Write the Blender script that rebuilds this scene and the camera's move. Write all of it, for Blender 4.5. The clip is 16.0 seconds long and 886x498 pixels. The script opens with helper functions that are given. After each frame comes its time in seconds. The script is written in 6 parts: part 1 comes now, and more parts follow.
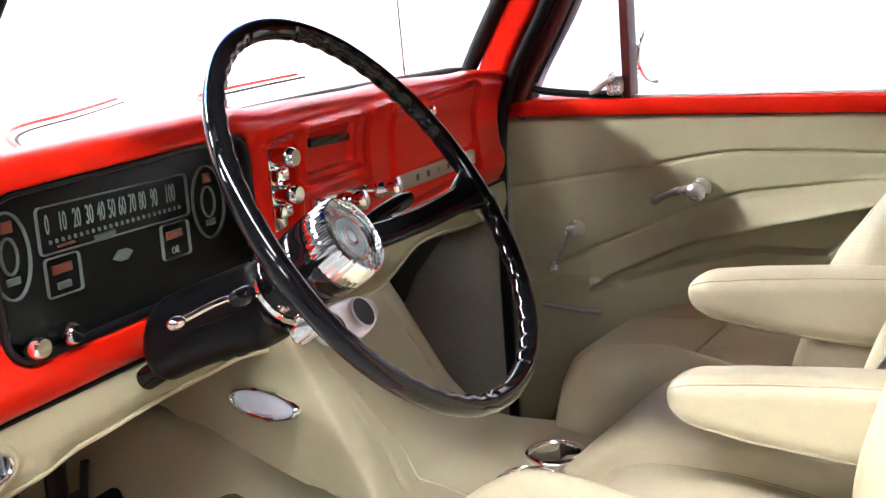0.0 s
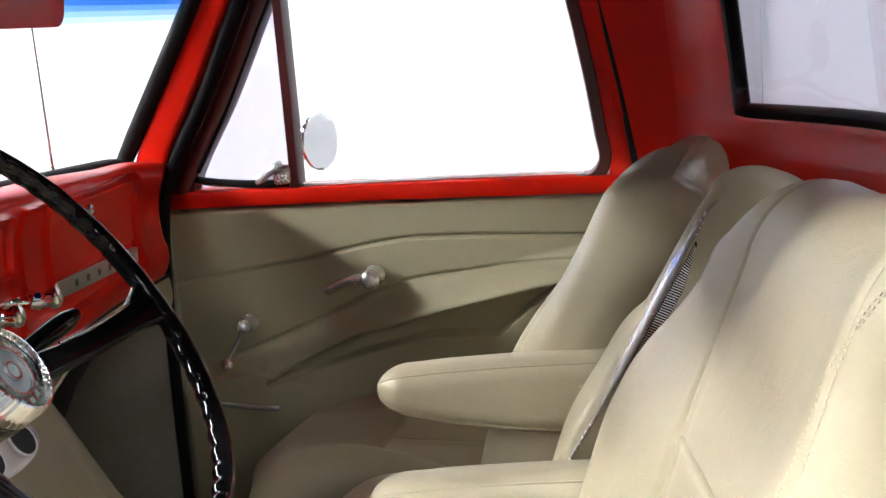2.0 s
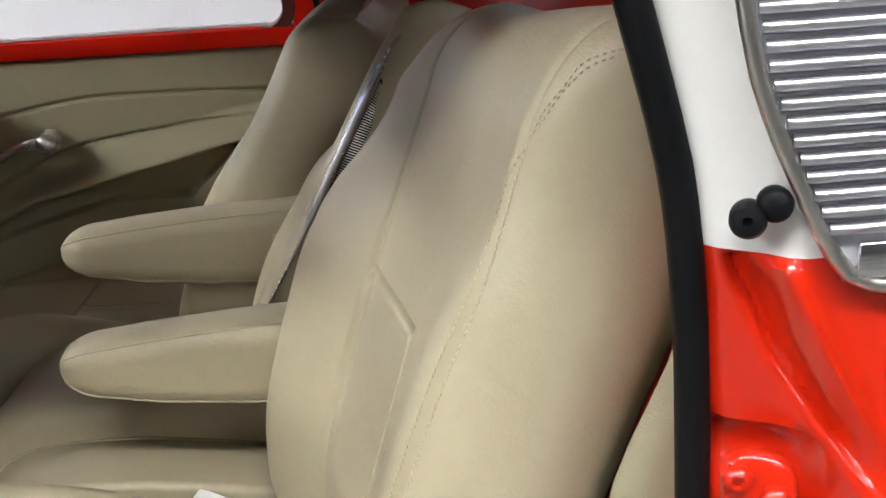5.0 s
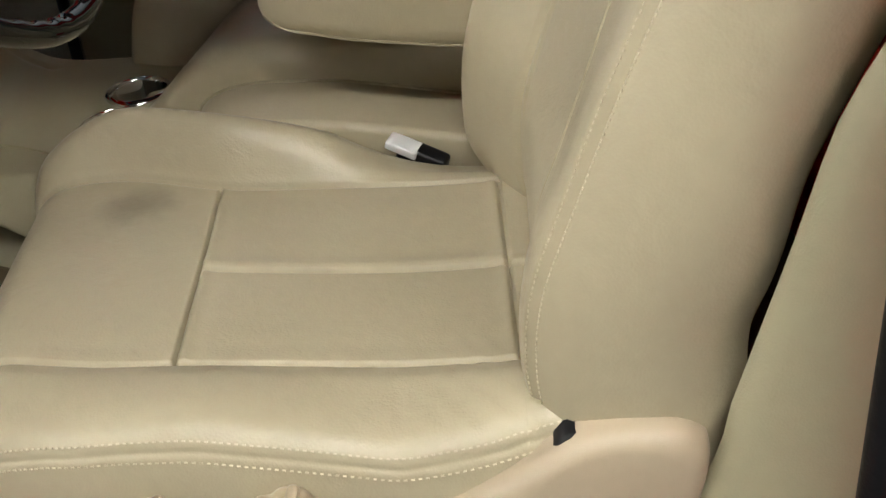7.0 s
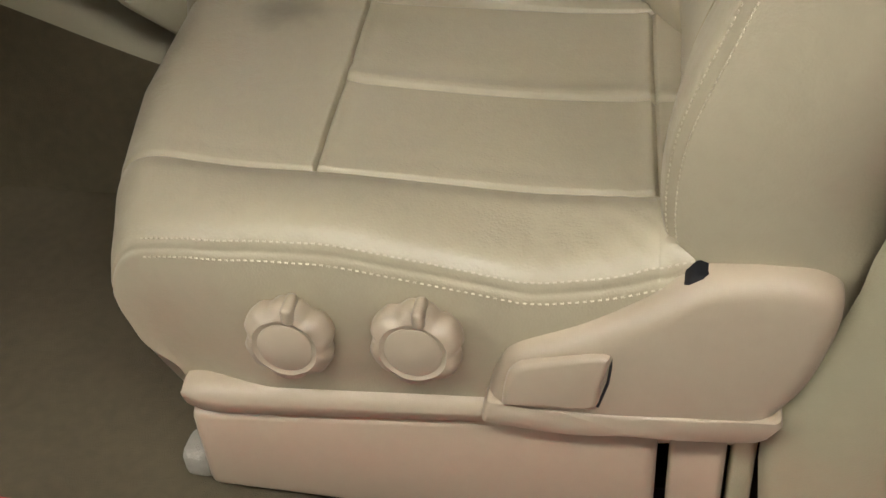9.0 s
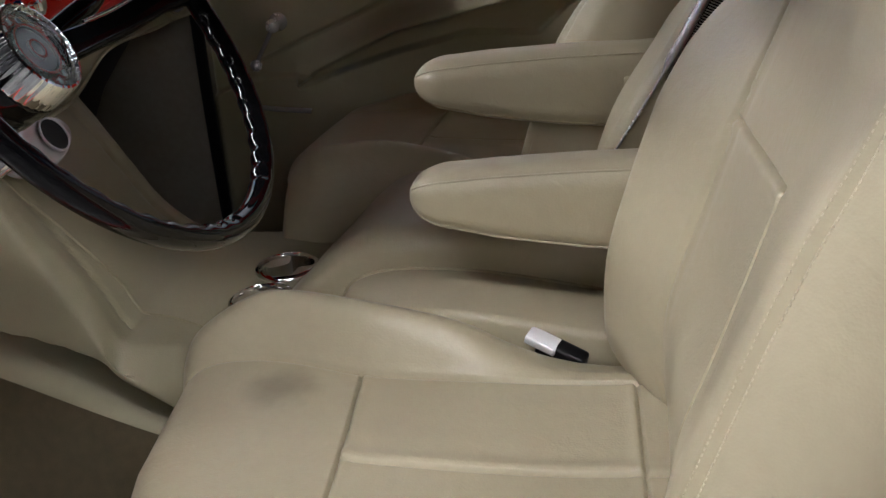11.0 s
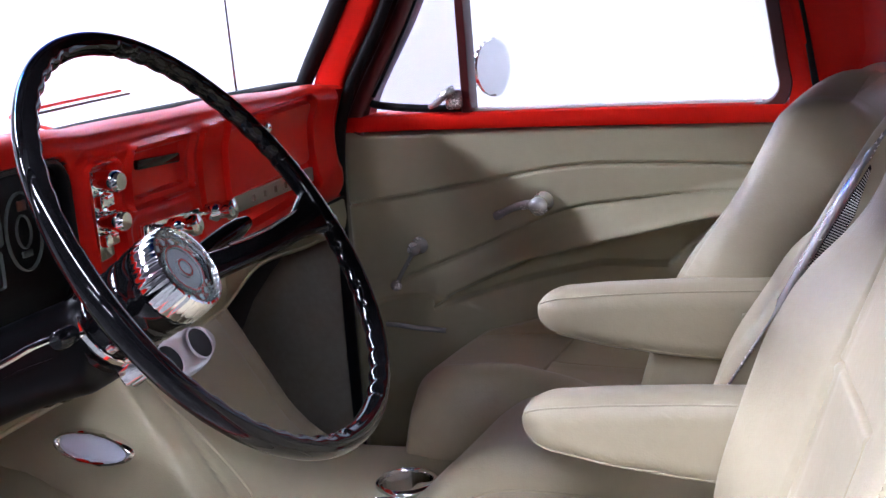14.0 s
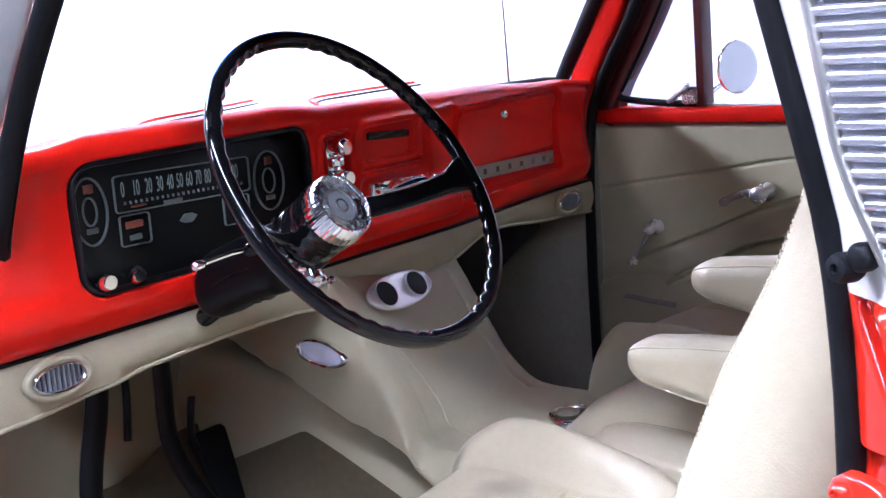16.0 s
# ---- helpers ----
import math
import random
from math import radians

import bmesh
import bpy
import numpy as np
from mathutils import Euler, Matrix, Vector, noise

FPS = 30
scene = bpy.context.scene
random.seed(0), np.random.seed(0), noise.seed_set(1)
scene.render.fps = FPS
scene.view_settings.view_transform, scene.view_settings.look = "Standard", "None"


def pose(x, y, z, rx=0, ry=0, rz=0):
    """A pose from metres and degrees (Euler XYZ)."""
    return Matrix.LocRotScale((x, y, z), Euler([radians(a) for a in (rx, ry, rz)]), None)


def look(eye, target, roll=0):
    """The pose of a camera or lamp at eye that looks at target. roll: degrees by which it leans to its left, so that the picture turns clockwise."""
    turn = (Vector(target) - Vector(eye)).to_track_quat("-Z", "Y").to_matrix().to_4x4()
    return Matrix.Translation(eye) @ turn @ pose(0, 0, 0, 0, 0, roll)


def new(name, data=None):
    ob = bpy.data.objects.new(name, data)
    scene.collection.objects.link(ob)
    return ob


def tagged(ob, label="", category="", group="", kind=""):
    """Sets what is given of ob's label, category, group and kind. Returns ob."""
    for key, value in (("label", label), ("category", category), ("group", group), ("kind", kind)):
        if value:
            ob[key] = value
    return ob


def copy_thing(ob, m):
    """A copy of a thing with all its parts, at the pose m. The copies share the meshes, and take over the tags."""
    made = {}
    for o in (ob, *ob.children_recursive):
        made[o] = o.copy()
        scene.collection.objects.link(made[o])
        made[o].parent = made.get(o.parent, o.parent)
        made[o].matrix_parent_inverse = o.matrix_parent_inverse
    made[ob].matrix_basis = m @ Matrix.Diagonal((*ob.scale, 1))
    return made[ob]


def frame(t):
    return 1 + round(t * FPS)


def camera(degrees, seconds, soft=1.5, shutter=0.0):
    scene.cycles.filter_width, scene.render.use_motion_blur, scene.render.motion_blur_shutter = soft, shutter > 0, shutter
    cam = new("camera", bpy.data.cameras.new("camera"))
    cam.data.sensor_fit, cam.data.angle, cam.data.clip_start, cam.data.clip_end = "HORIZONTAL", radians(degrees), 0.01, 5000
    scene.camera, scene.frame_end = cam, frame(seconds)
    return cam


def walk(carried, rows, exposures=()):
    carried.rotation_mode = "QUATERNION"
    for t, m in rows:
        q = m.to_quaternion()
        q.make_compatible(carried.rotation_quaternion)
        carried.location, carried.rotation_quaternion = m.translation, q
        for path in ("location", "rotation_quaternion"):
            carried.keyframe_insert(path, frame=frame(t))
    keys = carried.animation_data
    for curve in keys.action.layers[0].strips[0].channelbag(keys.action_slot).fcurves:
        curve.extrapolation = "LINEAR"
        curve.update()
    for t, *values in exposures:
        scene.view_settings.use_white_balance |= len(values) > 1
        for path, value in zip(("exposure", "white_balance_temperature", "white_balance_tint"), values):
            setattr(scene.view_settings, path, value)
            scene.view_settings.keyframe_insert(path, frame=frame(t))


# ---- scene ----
cam = camera(41.72, 16.0)
PATH = [
    (0, look((0.7932, -0.6009, 0.9602), (0.1109, 0.6927, 0.6174), -4.70)),
    (0.5, look((0.7623, -0.5757, 0.9634), (0.1955, 0.7729, 0.6253), -4.33)),
    (1, look((0.7388, -0.5461, 0.9614), (0.2825, 0.8478, 0.6415), -4.36)),
    (1.5, look((0.7383, -0.5421, 0.9628), (0.3815, 0.8834, 0.6685), -4.19)),
    (2, look((0.7346, -0.5384, 0.9834), (0.4740, 0.9110, 0.6984), -4.17)),
    (2.5, look((0.7388, -0.5322, 0.9830), (0.5652, 0.9319, 0.7066), -4.51)),
    (3, look((0.7519, -0.5460, 0.9841), (0.6589, 0.9233, 0.6969), -4.72)),
    (3.2, look((0.7572, -0.5633, 0.9845), (0.6965, 0.9063, 0.6899), -4.59)),
    (4.3, look((0.7450, -0.5450, 0.9650), (0.8667, 0.9041, 0.5970), -4.00)),
    (5.3, look((0.7353, -0.5321, 0.9403), (0.8452, 0.8693, 0.4169), -3.35)),
    (5.5, look((0.7344, -0.5323, 0.9359), (0.8266, 0.8550, 0.3731), -3.29)),
    (6, look((0.7303, -0.5342, 0.9327), (0.7666, 0.8123, 0.2726), -4.30)),
    (6.5, look((0.7443, -0.5154, 0.9227), (0.6700, 0.7791, 0.1684), -6.45)),
    (7, look((0.7232, -0.5150, 0.8888), (0.5774, 0.7435, 0.0858), -5.35)),
    (7.5, look((0.7166, -0.5169, 0.8754), (0.4941, 0.6843, 0.0050), -5.32)),
    (8, look((0.7153, -0.5176, 0.8741), (0.4418, 0.6171, -0.0680), -5.31)),
    (8.2, look((0.7154, -0.5175, 0.8719), (0.4285, 0.5988, -0.0881), -5.33)),
    (9.1, look((0.7100, -0.5200, 0.8850), (0.4126, 0.5899, -0.0792), -5.10)),
    (10.3, look((0.7039, -0.5223, 0.9283), (0.4109, 0.7471, 0.1849), -4.70)),
    (10.5, look((0.7069, -0.5144, 0.9377), (0.4101, 0.7703, 0.2226), -5.02)),
    (11, look((0.7084, -0.5052, 0.9382), (0.4089, 0.8260, 0.3150), -5.08)),
    (11.5, look((0.7068, -0.5094, 0.9454), (0.4101, 0.8585, 0.4061), -5.18)),
    (12, look((0.7034, -0.5164, 0.9534), (0.4115, 0.8789, 0.4865), -5.21)),
    (12.5, look((0.7092, -0.5109, 0.9561), (0.4046, 0.8993, 0.5454), -5.02)),
    (13, look((0.7170, -0.5189, 0.9592), (0.3813, 0.8946, 0.5858), -4.51)),
    (13.5, look((0.7295, -0.5289, 0.9636), (0.3299, 0.8722, 0.6067), -4.31)),
    (14, look((0.7577, -0.5446, 0.9586), (0.2704, 0.8320, 0.6154), -4.45)),
    (14.5, look((0.8223, -0.5632, 0.9482), (0.2292, 0.7748, 0.6199), -4.91)),
    (15, look((0.9366, -0.5941, 0.9428), (0.2284, 0.6899, 0.6265), -4.82)),
    (15.5, look((1.0598, -0.6325, 0.9438), (0.2403, 0.5854, 0.6352), -4.87)),
    (16, look((1.1784, -0.6652, 0.9399), (0.2400, 0.4666, 0.6423), -4.81)),
]
EXPOSURES = ((0.0, 1.40, 6250, 10), (1.5, 0.92, 6300, 9), (3.0, 0.08, 6300, 8), (5.5, -0.22, 6500, 8), (7.0, -0.50, 6750, 8), (8.0, -0.84, 6800, 9), (10.5, -0.6, 6300, 12), (11.5, -0.56, 6100, 15),
             (12.5, -0.02, 5750, 20), (14.5, 0.64, 5400, 22), (16.0, 0.80, 5150, 23))
walk(cam, PATH, EXPOSURES)

# ---------------------------------------------------------------- world and light
world = bpy.data.worlds.new("world")
scene.world = world
world.use_nodes = True
bg = world.node_tree.nodes["Background"]
bg.inputs[0].default_value = (0.9, 0.93, 1.0, 1)
bg.inputs[1].default_value = 0.02


# ---------------------------------------------------------------- materials
def rgb(c):
    return (*c, 1) if len(c) == 3 else c


def material(name, color, rough=0.5, metal=0.0, coat=0.0, vary=0.0, grain=0.0, grain_size=400.0, stain_size=6.0, rough_vary=0.0,
             sheen=0.0, spec=0.5, kind="noise", dark_spot=None, wrinkle=0.0):
    """A principled surface with stains (large) and grain (small) in colour, gloss and relief."""
    m = bpy.data.materials.new(name)
    m.use_nodes = True
    nt = m.node_tree
    b = nt.nodes["Principled BSDF"]
    b.inputs["Base Color"].default_value = rgb(color)
    b.inputs["Roughness"].default_value = rough
    b.inputs["Metallic"].default_value = metal
    b.inputs["Coat Weight"].default_value = coat
    b.inputs["Coat Roughness"].default_value = 0.03
    b.inputs["Sheen Weight"].default_value = sheen
    b.inputs["Specular IOR Level"].default_value = spec
    tc = nt.nodes.new("ShaderNodeTexCoord")
    if vary > 0 or rough_vary > 0:
        n1 = nt.nodes.new("ShaderNodeTexNoise")
        n1.inputs["Scale"].default_value = stain_size
        n1.inputs["Detail"].default_value = 6
        n2 = nt.nodes.new("ShaderNodeTexNoise")
        n2.inputs["Scale"].default_value = stain_size * 14
        n2.inputs["Detail"].default_value = 4
        add = nt.nodes.new("ShaderNodeMath")
        add.operation = "MULTIPLY_ADD"
        add.inputs[1].default_value = 0.4
        half = nt.nodes.new("ShaderNodeMath")
        half.operation = "MULTIPLY"
        half.inputs[1].default_value = 0.6
        nt.links.new(tc.outputs["Object"], n1.inputs["Vector"])
        nt.links.new(tc.outputs["Object"], n2.inputs["Vector"])
        nt.links.new(n1.outputs["Fac"], half.inputs[0])
        nt.links.new(n2.outputs["Fac"], add.inputs[0])
        nt.links.new(half.outputs[0], add.inputs[2])
        if vary > 0:
            ramp = nt.nodes.new("ShaderNodeValToRGB")
            e = ramp.color_ramp.elements
            e[0].position, e[1].position = 0.3, 0.7
            e[0].color = rgb([max(0, c * (1 - vary)) for c in color[:3]])
            e[1].color = rgb([min(1, c * (1 + vary)) for c in color[:3]])
            nt.links.new(add.outputs[0], ramp.inputs[0])
            nt.links.new(ramp.outputs[0], b.inputs["Base Color"])
        if rough_vary > 0:
            mr = nt.nodes.new("ShaderNodeMapRange")
            mr.inputs[1].default_value, mr.inputs[2].default_value = 0.3, 0.7
            mr.inputs[3].default_value, mr.inputs[4].default_value = max(0.02, rough - rough_vary), min(1, rough + rough_vary)
            nt.links.new(add.outputs[0], mr.inputs[0])
            nt.links.new(mr.outputs[0], b.inputs["Roughness"])
    if dark_spot:
        # a soft darker spot, at a place and of a radius
        wob = nt.nodes.new("ShaderNodeTexNoise")
        wob.inputs["Scale"].default_value = 30
        dist = nt.nodes.new("ShaderNodeVectorMath")
        dist.operation = "DISTANCE"
        dist.inputs[1].default_value = dark_spot[:3]
        off = nt.nodes.new("ShaderNodeMath")
        off.operation = "MULTIPLY_ADD"
        off.inputs[1].default_value = 0.03
        lim = nt.nodes.new("ShaderNodeMapRange")
        lim.interpolation_type = "SMOOTHSTEP"
        lim.inputs[1].default_value, lim.inputs[2].default_value = dark_spot[3] * 0.2 + 0.015, dark_spot[3] + 0.015
        lim.inputs[3].default_value, lim.inputs[4].default_value = 0.62, 1.0
        mul = nt.nodes.new("ShaderNodeVectorMath")
        mul.operation = "SCALE"
        nt.links.new(tc.outputs["Object"], dist.inputs[0])
        nt.links.new(tc.outputs["Object"], wob.inputs["Vector"])
        nt.links.new(wob.outputs["Fac"], off.inputs[0])
        nt.links.new(dist.outputs["Value"], off.inputs[2])
        nt.links.new(off.outputs[0], lim.inputs[0])
        nt.links.new(ramp.outputs[0], mul.inputs[0])
        nt.links.new(lim.outputs[0], mul.inputs["Scale"])
        nt.links.new(mul.outputs[0], b.inputs["Base Color"])
    if grain > 0:
        if kind == "leather":
            g = nt.nodes.new("ShaderNodeTexVoronoi")
            g.inputs["Scale"].default_value = grain_size
            out = g.outputs["Distance"]
        else:
            g = nt.nodes.new("ShaderNodeTexNoise")
            g.inputs["Scale"].default_value = grain_size
            g.inputs["Detail"].default_value = 3
            out = g.outputs["Fac"]
        nt.links.new(tc.outputs["Object"], g.inputs["Vector"])
        bump = nt.nodes.new("ShaderNodeBump")
        bump.inputs["Strength"].default_value = grain
        bump.inputs["Distance"].default_value = 0.002
        nt.links.new(out, bump.inputs["Height"])
        nt.links.new(bump.outputs[0], b.inputs["Normal"])
        if wrinkle > 0:
            w = nt.nodes.new("ShaderNodeTexNoise")
            w.inputs["Scale"].default_value = 38
            w.inputs["Detail"].default_value = 5
            w.inputs["Distortion"].default_value = 1.2
            soft = nt.nodes.new("ShaderNodeBump")
            soft.inputs["Strength"].default_value = wrinkle
            soft.inputs["Distance"].default_value = 0.004
            nt.links.new(tc.outputs["Object"], w.inputs["Vector"])
            nt.links.new(w.outputs["Fac"], soft.inputs["Height"])
            nt.links.new(soft.outputs[0], bump.inputs["Normal"])
    return m


def glow(name, color, strength):
    m = bpy.data.materials.new(name)
    m.use_nodes = True
    b = m.node_tree.nodes["Principled BSDF"]
    b.inputs["Base Color"].default_value = (0.8, 0.8, 0.8, 1)
    b.inputs["Emission Color"].default_value = rgb(color)
    b.inputs["Emission Strength"].default_value = strength
    return m


def clear(name, color, rough=0.0):
    """Thin clear sheet: mostly see-through, with gloss."""
    m = bpy.data.materials.new(name)
    m.use_nodes = True
    nt = m.node_tree
    nt.nodes.remove(nt.nodes["Principled BSDF"])
    tr = nt.nodes.new("ShaderNodeBsdfTransparent")
    tr.inputs[0].default_value = rgb(color)
    gl = nt.nodes.new("ShaderNodeBsdfGlossy")
    gl.inputs["Roughness"].default_value = rough
    lw = nt.nodes.new("ShaderNodeLayerWeight")
    lw.inputs["Blend"].default_value = 0.5
    pw = nt.nodes.new("ShaderNodeMath")
    pw.operation = "POWER"
    pw.inputs[1].default_value = 5.0
    fr = nt.nodes.new("ShaderNodeMath")
    fr.operation = "MULTIPLY_ADD"
    fr.inputs[1].default_value, fr.inputs[2].default_value = 0.9, 0.03
    nt.links.new(lw.outputs["Facing"], pw.inputs[0])
    nt.links.new(pw.outputs[0], fr.inputs[0])
    mix = nt.nodes.new("ShaderNodeMixShader")
    nt.links.new(fr.outputs[0], mix.inputs[0])
    nt.links.new(tr.outputs[0], mix.inputs[1])
    nt.links.new(gl.outputs[0], mix.inputs[2])
    nt.links.new(mix.outputs[0], nt.nodes["Material Output"].inputs[0])
    return m


RED = material("red_enamel", (0.60, 0.011, 0.003), 0.35, coat=0.30, vary=0.03, stain_size=3, spec=0.05)
RED_SHELL = material("red_shell_enamel", (0.60, 0.013, 0.003), 0.35, coat=0.3, vary=0.03, stain_size=3, spec=0.04)
RED_SHELL.node_tree.nodes["Principled BSDF"].inputs["Coat Roughness"].default_value = 0.22
RED_GLOSS = material("red_gloss_enamel", (0.60, 0.017, 0.003), 0.3, coat=1.0, vary=0.02, stain_size=3, spec=0.2)
# the red enamel with the door frame's shade put into its colour
SHADED_RED = material("shaded_red_enamel", (0.07, 0.008, 0.007), 0.3, coat=0.25)
WHITE_PAINT = material("white_enamel", (0.8, 0.8, 0.78), 0.3, coat=1.0, vary=0.02)
LEATHER = material("beige_leather", (0.39, 0.342, 0.232), 0.42, vary=0.05, grain=0.08, grain_size=420, rough_vary=0.08, stain_size=5, kind="leather", wrinkle=0.16)
DARK_SPOT_LEATHER = material("dark_spot_leather", (0.39, 0.342, 0.232), 0.42, vary=0.05, grain=0.08, grain_size=420, rough_vary=0.08, stain_size=5, kind="leather", wrinkle=0.16, dark_spot=(0.308, 0.465, 0.333, 0.05))
VINYL = material("beige_vinyl", (0.335, 0.305, 0.198), 0.46, vary=0.05, grain=0.12, grain_size=520, rough_vary=0.06, stain_size=4, kind="leather", wrinkle=0.08)
TAN_PLASTIC = material("tan_plastic", (0.39, 0.32, 0.225), 0.38, vary=0.04, grain=0.10, grain_size=900, rough_vary=0.06)
STITCH = material("pale_thread", (0.50, 0.44, 0.31), 0.7)
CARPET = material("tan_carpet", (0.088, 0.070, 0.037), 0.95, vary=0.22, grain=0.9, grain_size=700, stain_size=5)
DARK_CARPET = material("grey_brown_carpet", (0.30, 0.28, 0.225), 0.95, vary=0.15, grain=0.8, grain_size=600, stain_size=6)
CHROME = material("chrome", (0.86, 0.86, 0.87), 0.06, metal=1.0, rough_vary=0.04, stain_size=12)
BRUSHED = material("brushed_metal", (0.62, 0.6, 0.56), 0.34, metal=1.0, rough_vary=0.1, stain_size=20)
BLACK_GLOSS = material("black_gloss", (0.003, 0.003, 0.0035), 0.04, spec=0.36)
BLACK_MATTE = material("black_plastic", (0.005, 0.005, 0.006), 0.36, spec=0.25, vary=0.15, rough_vary=0.08)
SHROUD = material("shroud_plastic", (0.0025, 0.0025, 0.003), 0.35, spec=0.12)
CLUSTER_FACE = material("gauge_face", (0.006, 0.0065, 0.006), 0.4, spec=0.15, vary=0.1)
RUBBER = material("black_rubber", (0.006, 0.0065, 0.0075), 0.5, spec=0.12, vary=0.2, grain=0.15, grain_size=300, rough_vary=0.12, stain_size=10)
GLASS = clear("window_glass", (0.95, 0.97, 0.96))
TINT_GLASS = clear("tinted_glass", (0.66, 0.66, 0.75))
REAR_TINT = clear("rear_tint", (0.50, 0.50, 0.55))
MIRROR = material("mirror_glass", (0.92, 0.92, 0.92), 0.08, metal=1.0)
WALL_PAINT = material("white_wall_paint", (0.70, 0.715, 0.77), 0.7, vary=0.015, stain_size=0.6)
GREY_PAINT = material("grey_wall_paint", (0.42, 0.42, 0.46), 0.7, vary=0.02, stain_size=0.6)
DARK_PAINT = material("dark_wall_paint", (0.10, 0.10, 0.105), 0.7, vary=0.05, stain_size=0.6)
CONCRETE = material("polished_concrete", (0.11, 0.11, 0.105), 0.3, vary=0.12, stain_size=1.5, rough_vary=0.1)
CEILING_PAINT = material("ceiling_paint", (0.10, 0.10, 0.105), 0.8, vary=0.05)
LAMP = glow("lamp_diffuser", (1.0, 0.985, 0.97), 66.0)
IVORY = material("ivory_mark", (0.075, 0.09, 0.08), 0.5)
WORN_LETTER = material("worn_lettering", (0.16, 0.12, 0.10), 0.6)
NUMERAL = material("pale_green_numeral", (0.13, 0.165, 0.145), 0.5)
ORANGE = material("orange_mark", (0.12, 0.025, 0.010), 0.5)
WHITE_BEZEL = material("white_bezel", (0.78, 0.78, 0.76), 0.3, coat=0.4)
DARK_HOLE = material("dark_void", (0.01, 0.01, 0.01), 0.8)
HEADLINER = material("dark_headliner", (0.05, 0.035, 0.03), 0.9, vary=0.1, stain_size=4)
GREY_MESH = material("grey_grille", (0.19, 0.20, 0.22), 0.35, metal=0.3)
SATIN = material("satin_chrome", (0.84, 0.84, 0.85), 0.28, metal=0.15)
WORN_CHROME = material("worn_chrome", (0.80, 0.80, 0.80), 0.24, metal=0.7, rough_vary=0.08, stain_size=20)
PEARL = material("pearl_chrome", (0.80, 0.80, 0.83), 0.25, metal=0.35)
LAMP_LENS = material("frosted_lens", (0.45, 0.46, 0.52), 0.35)
RIBBED = material("ribbed_metal", (0.66, 0.66, 0.70), 0.34, metal=1.0, rough_vary=0.06, stain_size=20)
SILVER = material("silver_paint", (0.66, 0.66, 0.66), 0.18, metal=0.9)
CLEAR_PLASTIC = clear("clear_plastic", (0.92, 0.93, 0.92), 0.03)


# ---------------------------------------------------------------- mesh helpers
def part(name, bm, mat, parent=None, label="", smooth=True, bevel=0.0):
    me = bpy.data.meshes.new(name)
    bmesh.ops.recalc_face_normals(bm, faces=bm.faces[:])
    bm.to_mesh(me)
    bm.free()
    me.materials.append(mat)
    if smooth:
        me.polygons.foreach_set("use_smooth", [True] * len(me.polygons))
        me.set_sharp_from_angle(angle=radians(50))
    ob = new(name, me)
    if parent:
        ob.parent = parent
    if label:
        tagged(ob, label)
    return ob


def thing(name, label, category, group="", kind=""):
    return tagged(new(name), label, category, group, kind)


def structure(name, bm, mat, label, category, smooth=True):
    return tagged(part(name, bm, mat, None, "", smooth), label, category, "", "structure")


def grid(bm, pts, close_u=False, close_v=False, cap=False):
    """Faces over a 2D array of points."""
    nu, nv = len(pts), len(pts[0])
    vs = [[bm.verts.new(p) for p in row] for row in pts]
    for i in range(nu if close_u else nu - 1):
        for j in range(nv if close_v else nv - 1):
            a, b, c, d = vs[i][j], vs[(i + 1) % nu][j], vs[(i + 1) % nu][(j + 1) % nv], vs[i][(j + 1) % nv]
            bm.faces.new((a, b, c, d))
    if cap:
        for row in (vs[0], vs[-1]):
            bm.faces.new(row)
    return bm


def box(bm, x0, x1, y0, y1, z0, z1, r=0.0, seg=2, m=None):
    g = bmesh.ops.create_cube(bm, size=1)
    vs = g["verts"]
    for v in vs:
        v.co = Vector((x0 + (v.co.x + .5) * (x1 - x0), y0 + (v.co.y + .5) * (y1 - y0), z0 + (v.co.z + .5) * (z1 - z0)))
    if r > 0:
        es = list({e for v in vs for e in v.link_edges})
        out = bmesh.ops.bevel(bm, geom=es, offset=r, segments=seg, affect="EDGES", profile=0.5)
        vs = list({v for f in out["faces"] for v in f.verts} | {v for v in vs if v.is_valid})
    if m is not None:
        bmesh.ops.transform(bm, matrix=m, verts=vs)
    return bm


def frames_along(pts, closed=False):
    """Right and up vectors along a path."""
    out, up = [], None
    n = len(pts)
    for i, p in enumerate(pts):
        a = pts[i - 1] if (i > 0 or closed) else p
        b = pts[(i + 1) % n] if (i < n - 1 or closed) else p
        t = (Vector(b) - Vector(a)).normalized()
        if up is None:
            up = Vector((0, 0, 1)) if abs(t.z) < 0.9 else Vector((1, 0, 0))
        side = t.cross(up).normalized()
        up = side.cross(t).normalized()
        out.append((Vector(p), side, up))
    return out


def tube(bm, pts, r, n=10, closed=False, flat=1.0, cap=True):
    """A round bar along a path; r is a number or one for each point; flat squeezes it across."""
    rs = r if isinstance(r, (list, tuple)) else [r] * len(pts)
    rows = []
    for (p, s, u), q in zip(frames_along(pts, closed), rs):
        rows.append([p + s * q * math.cos(k * math.tau / n) + u * q * flat * math.sin(k * math.tau / n) for k in range(n)])
    return grid(bm, rows, closed, True, cap and not closed)


def basis(axis):
    """A turn that takes z to the given axis."""
    return Vector(axis).to_track_quat("Z", "Y").to_matrix().to_4x4()


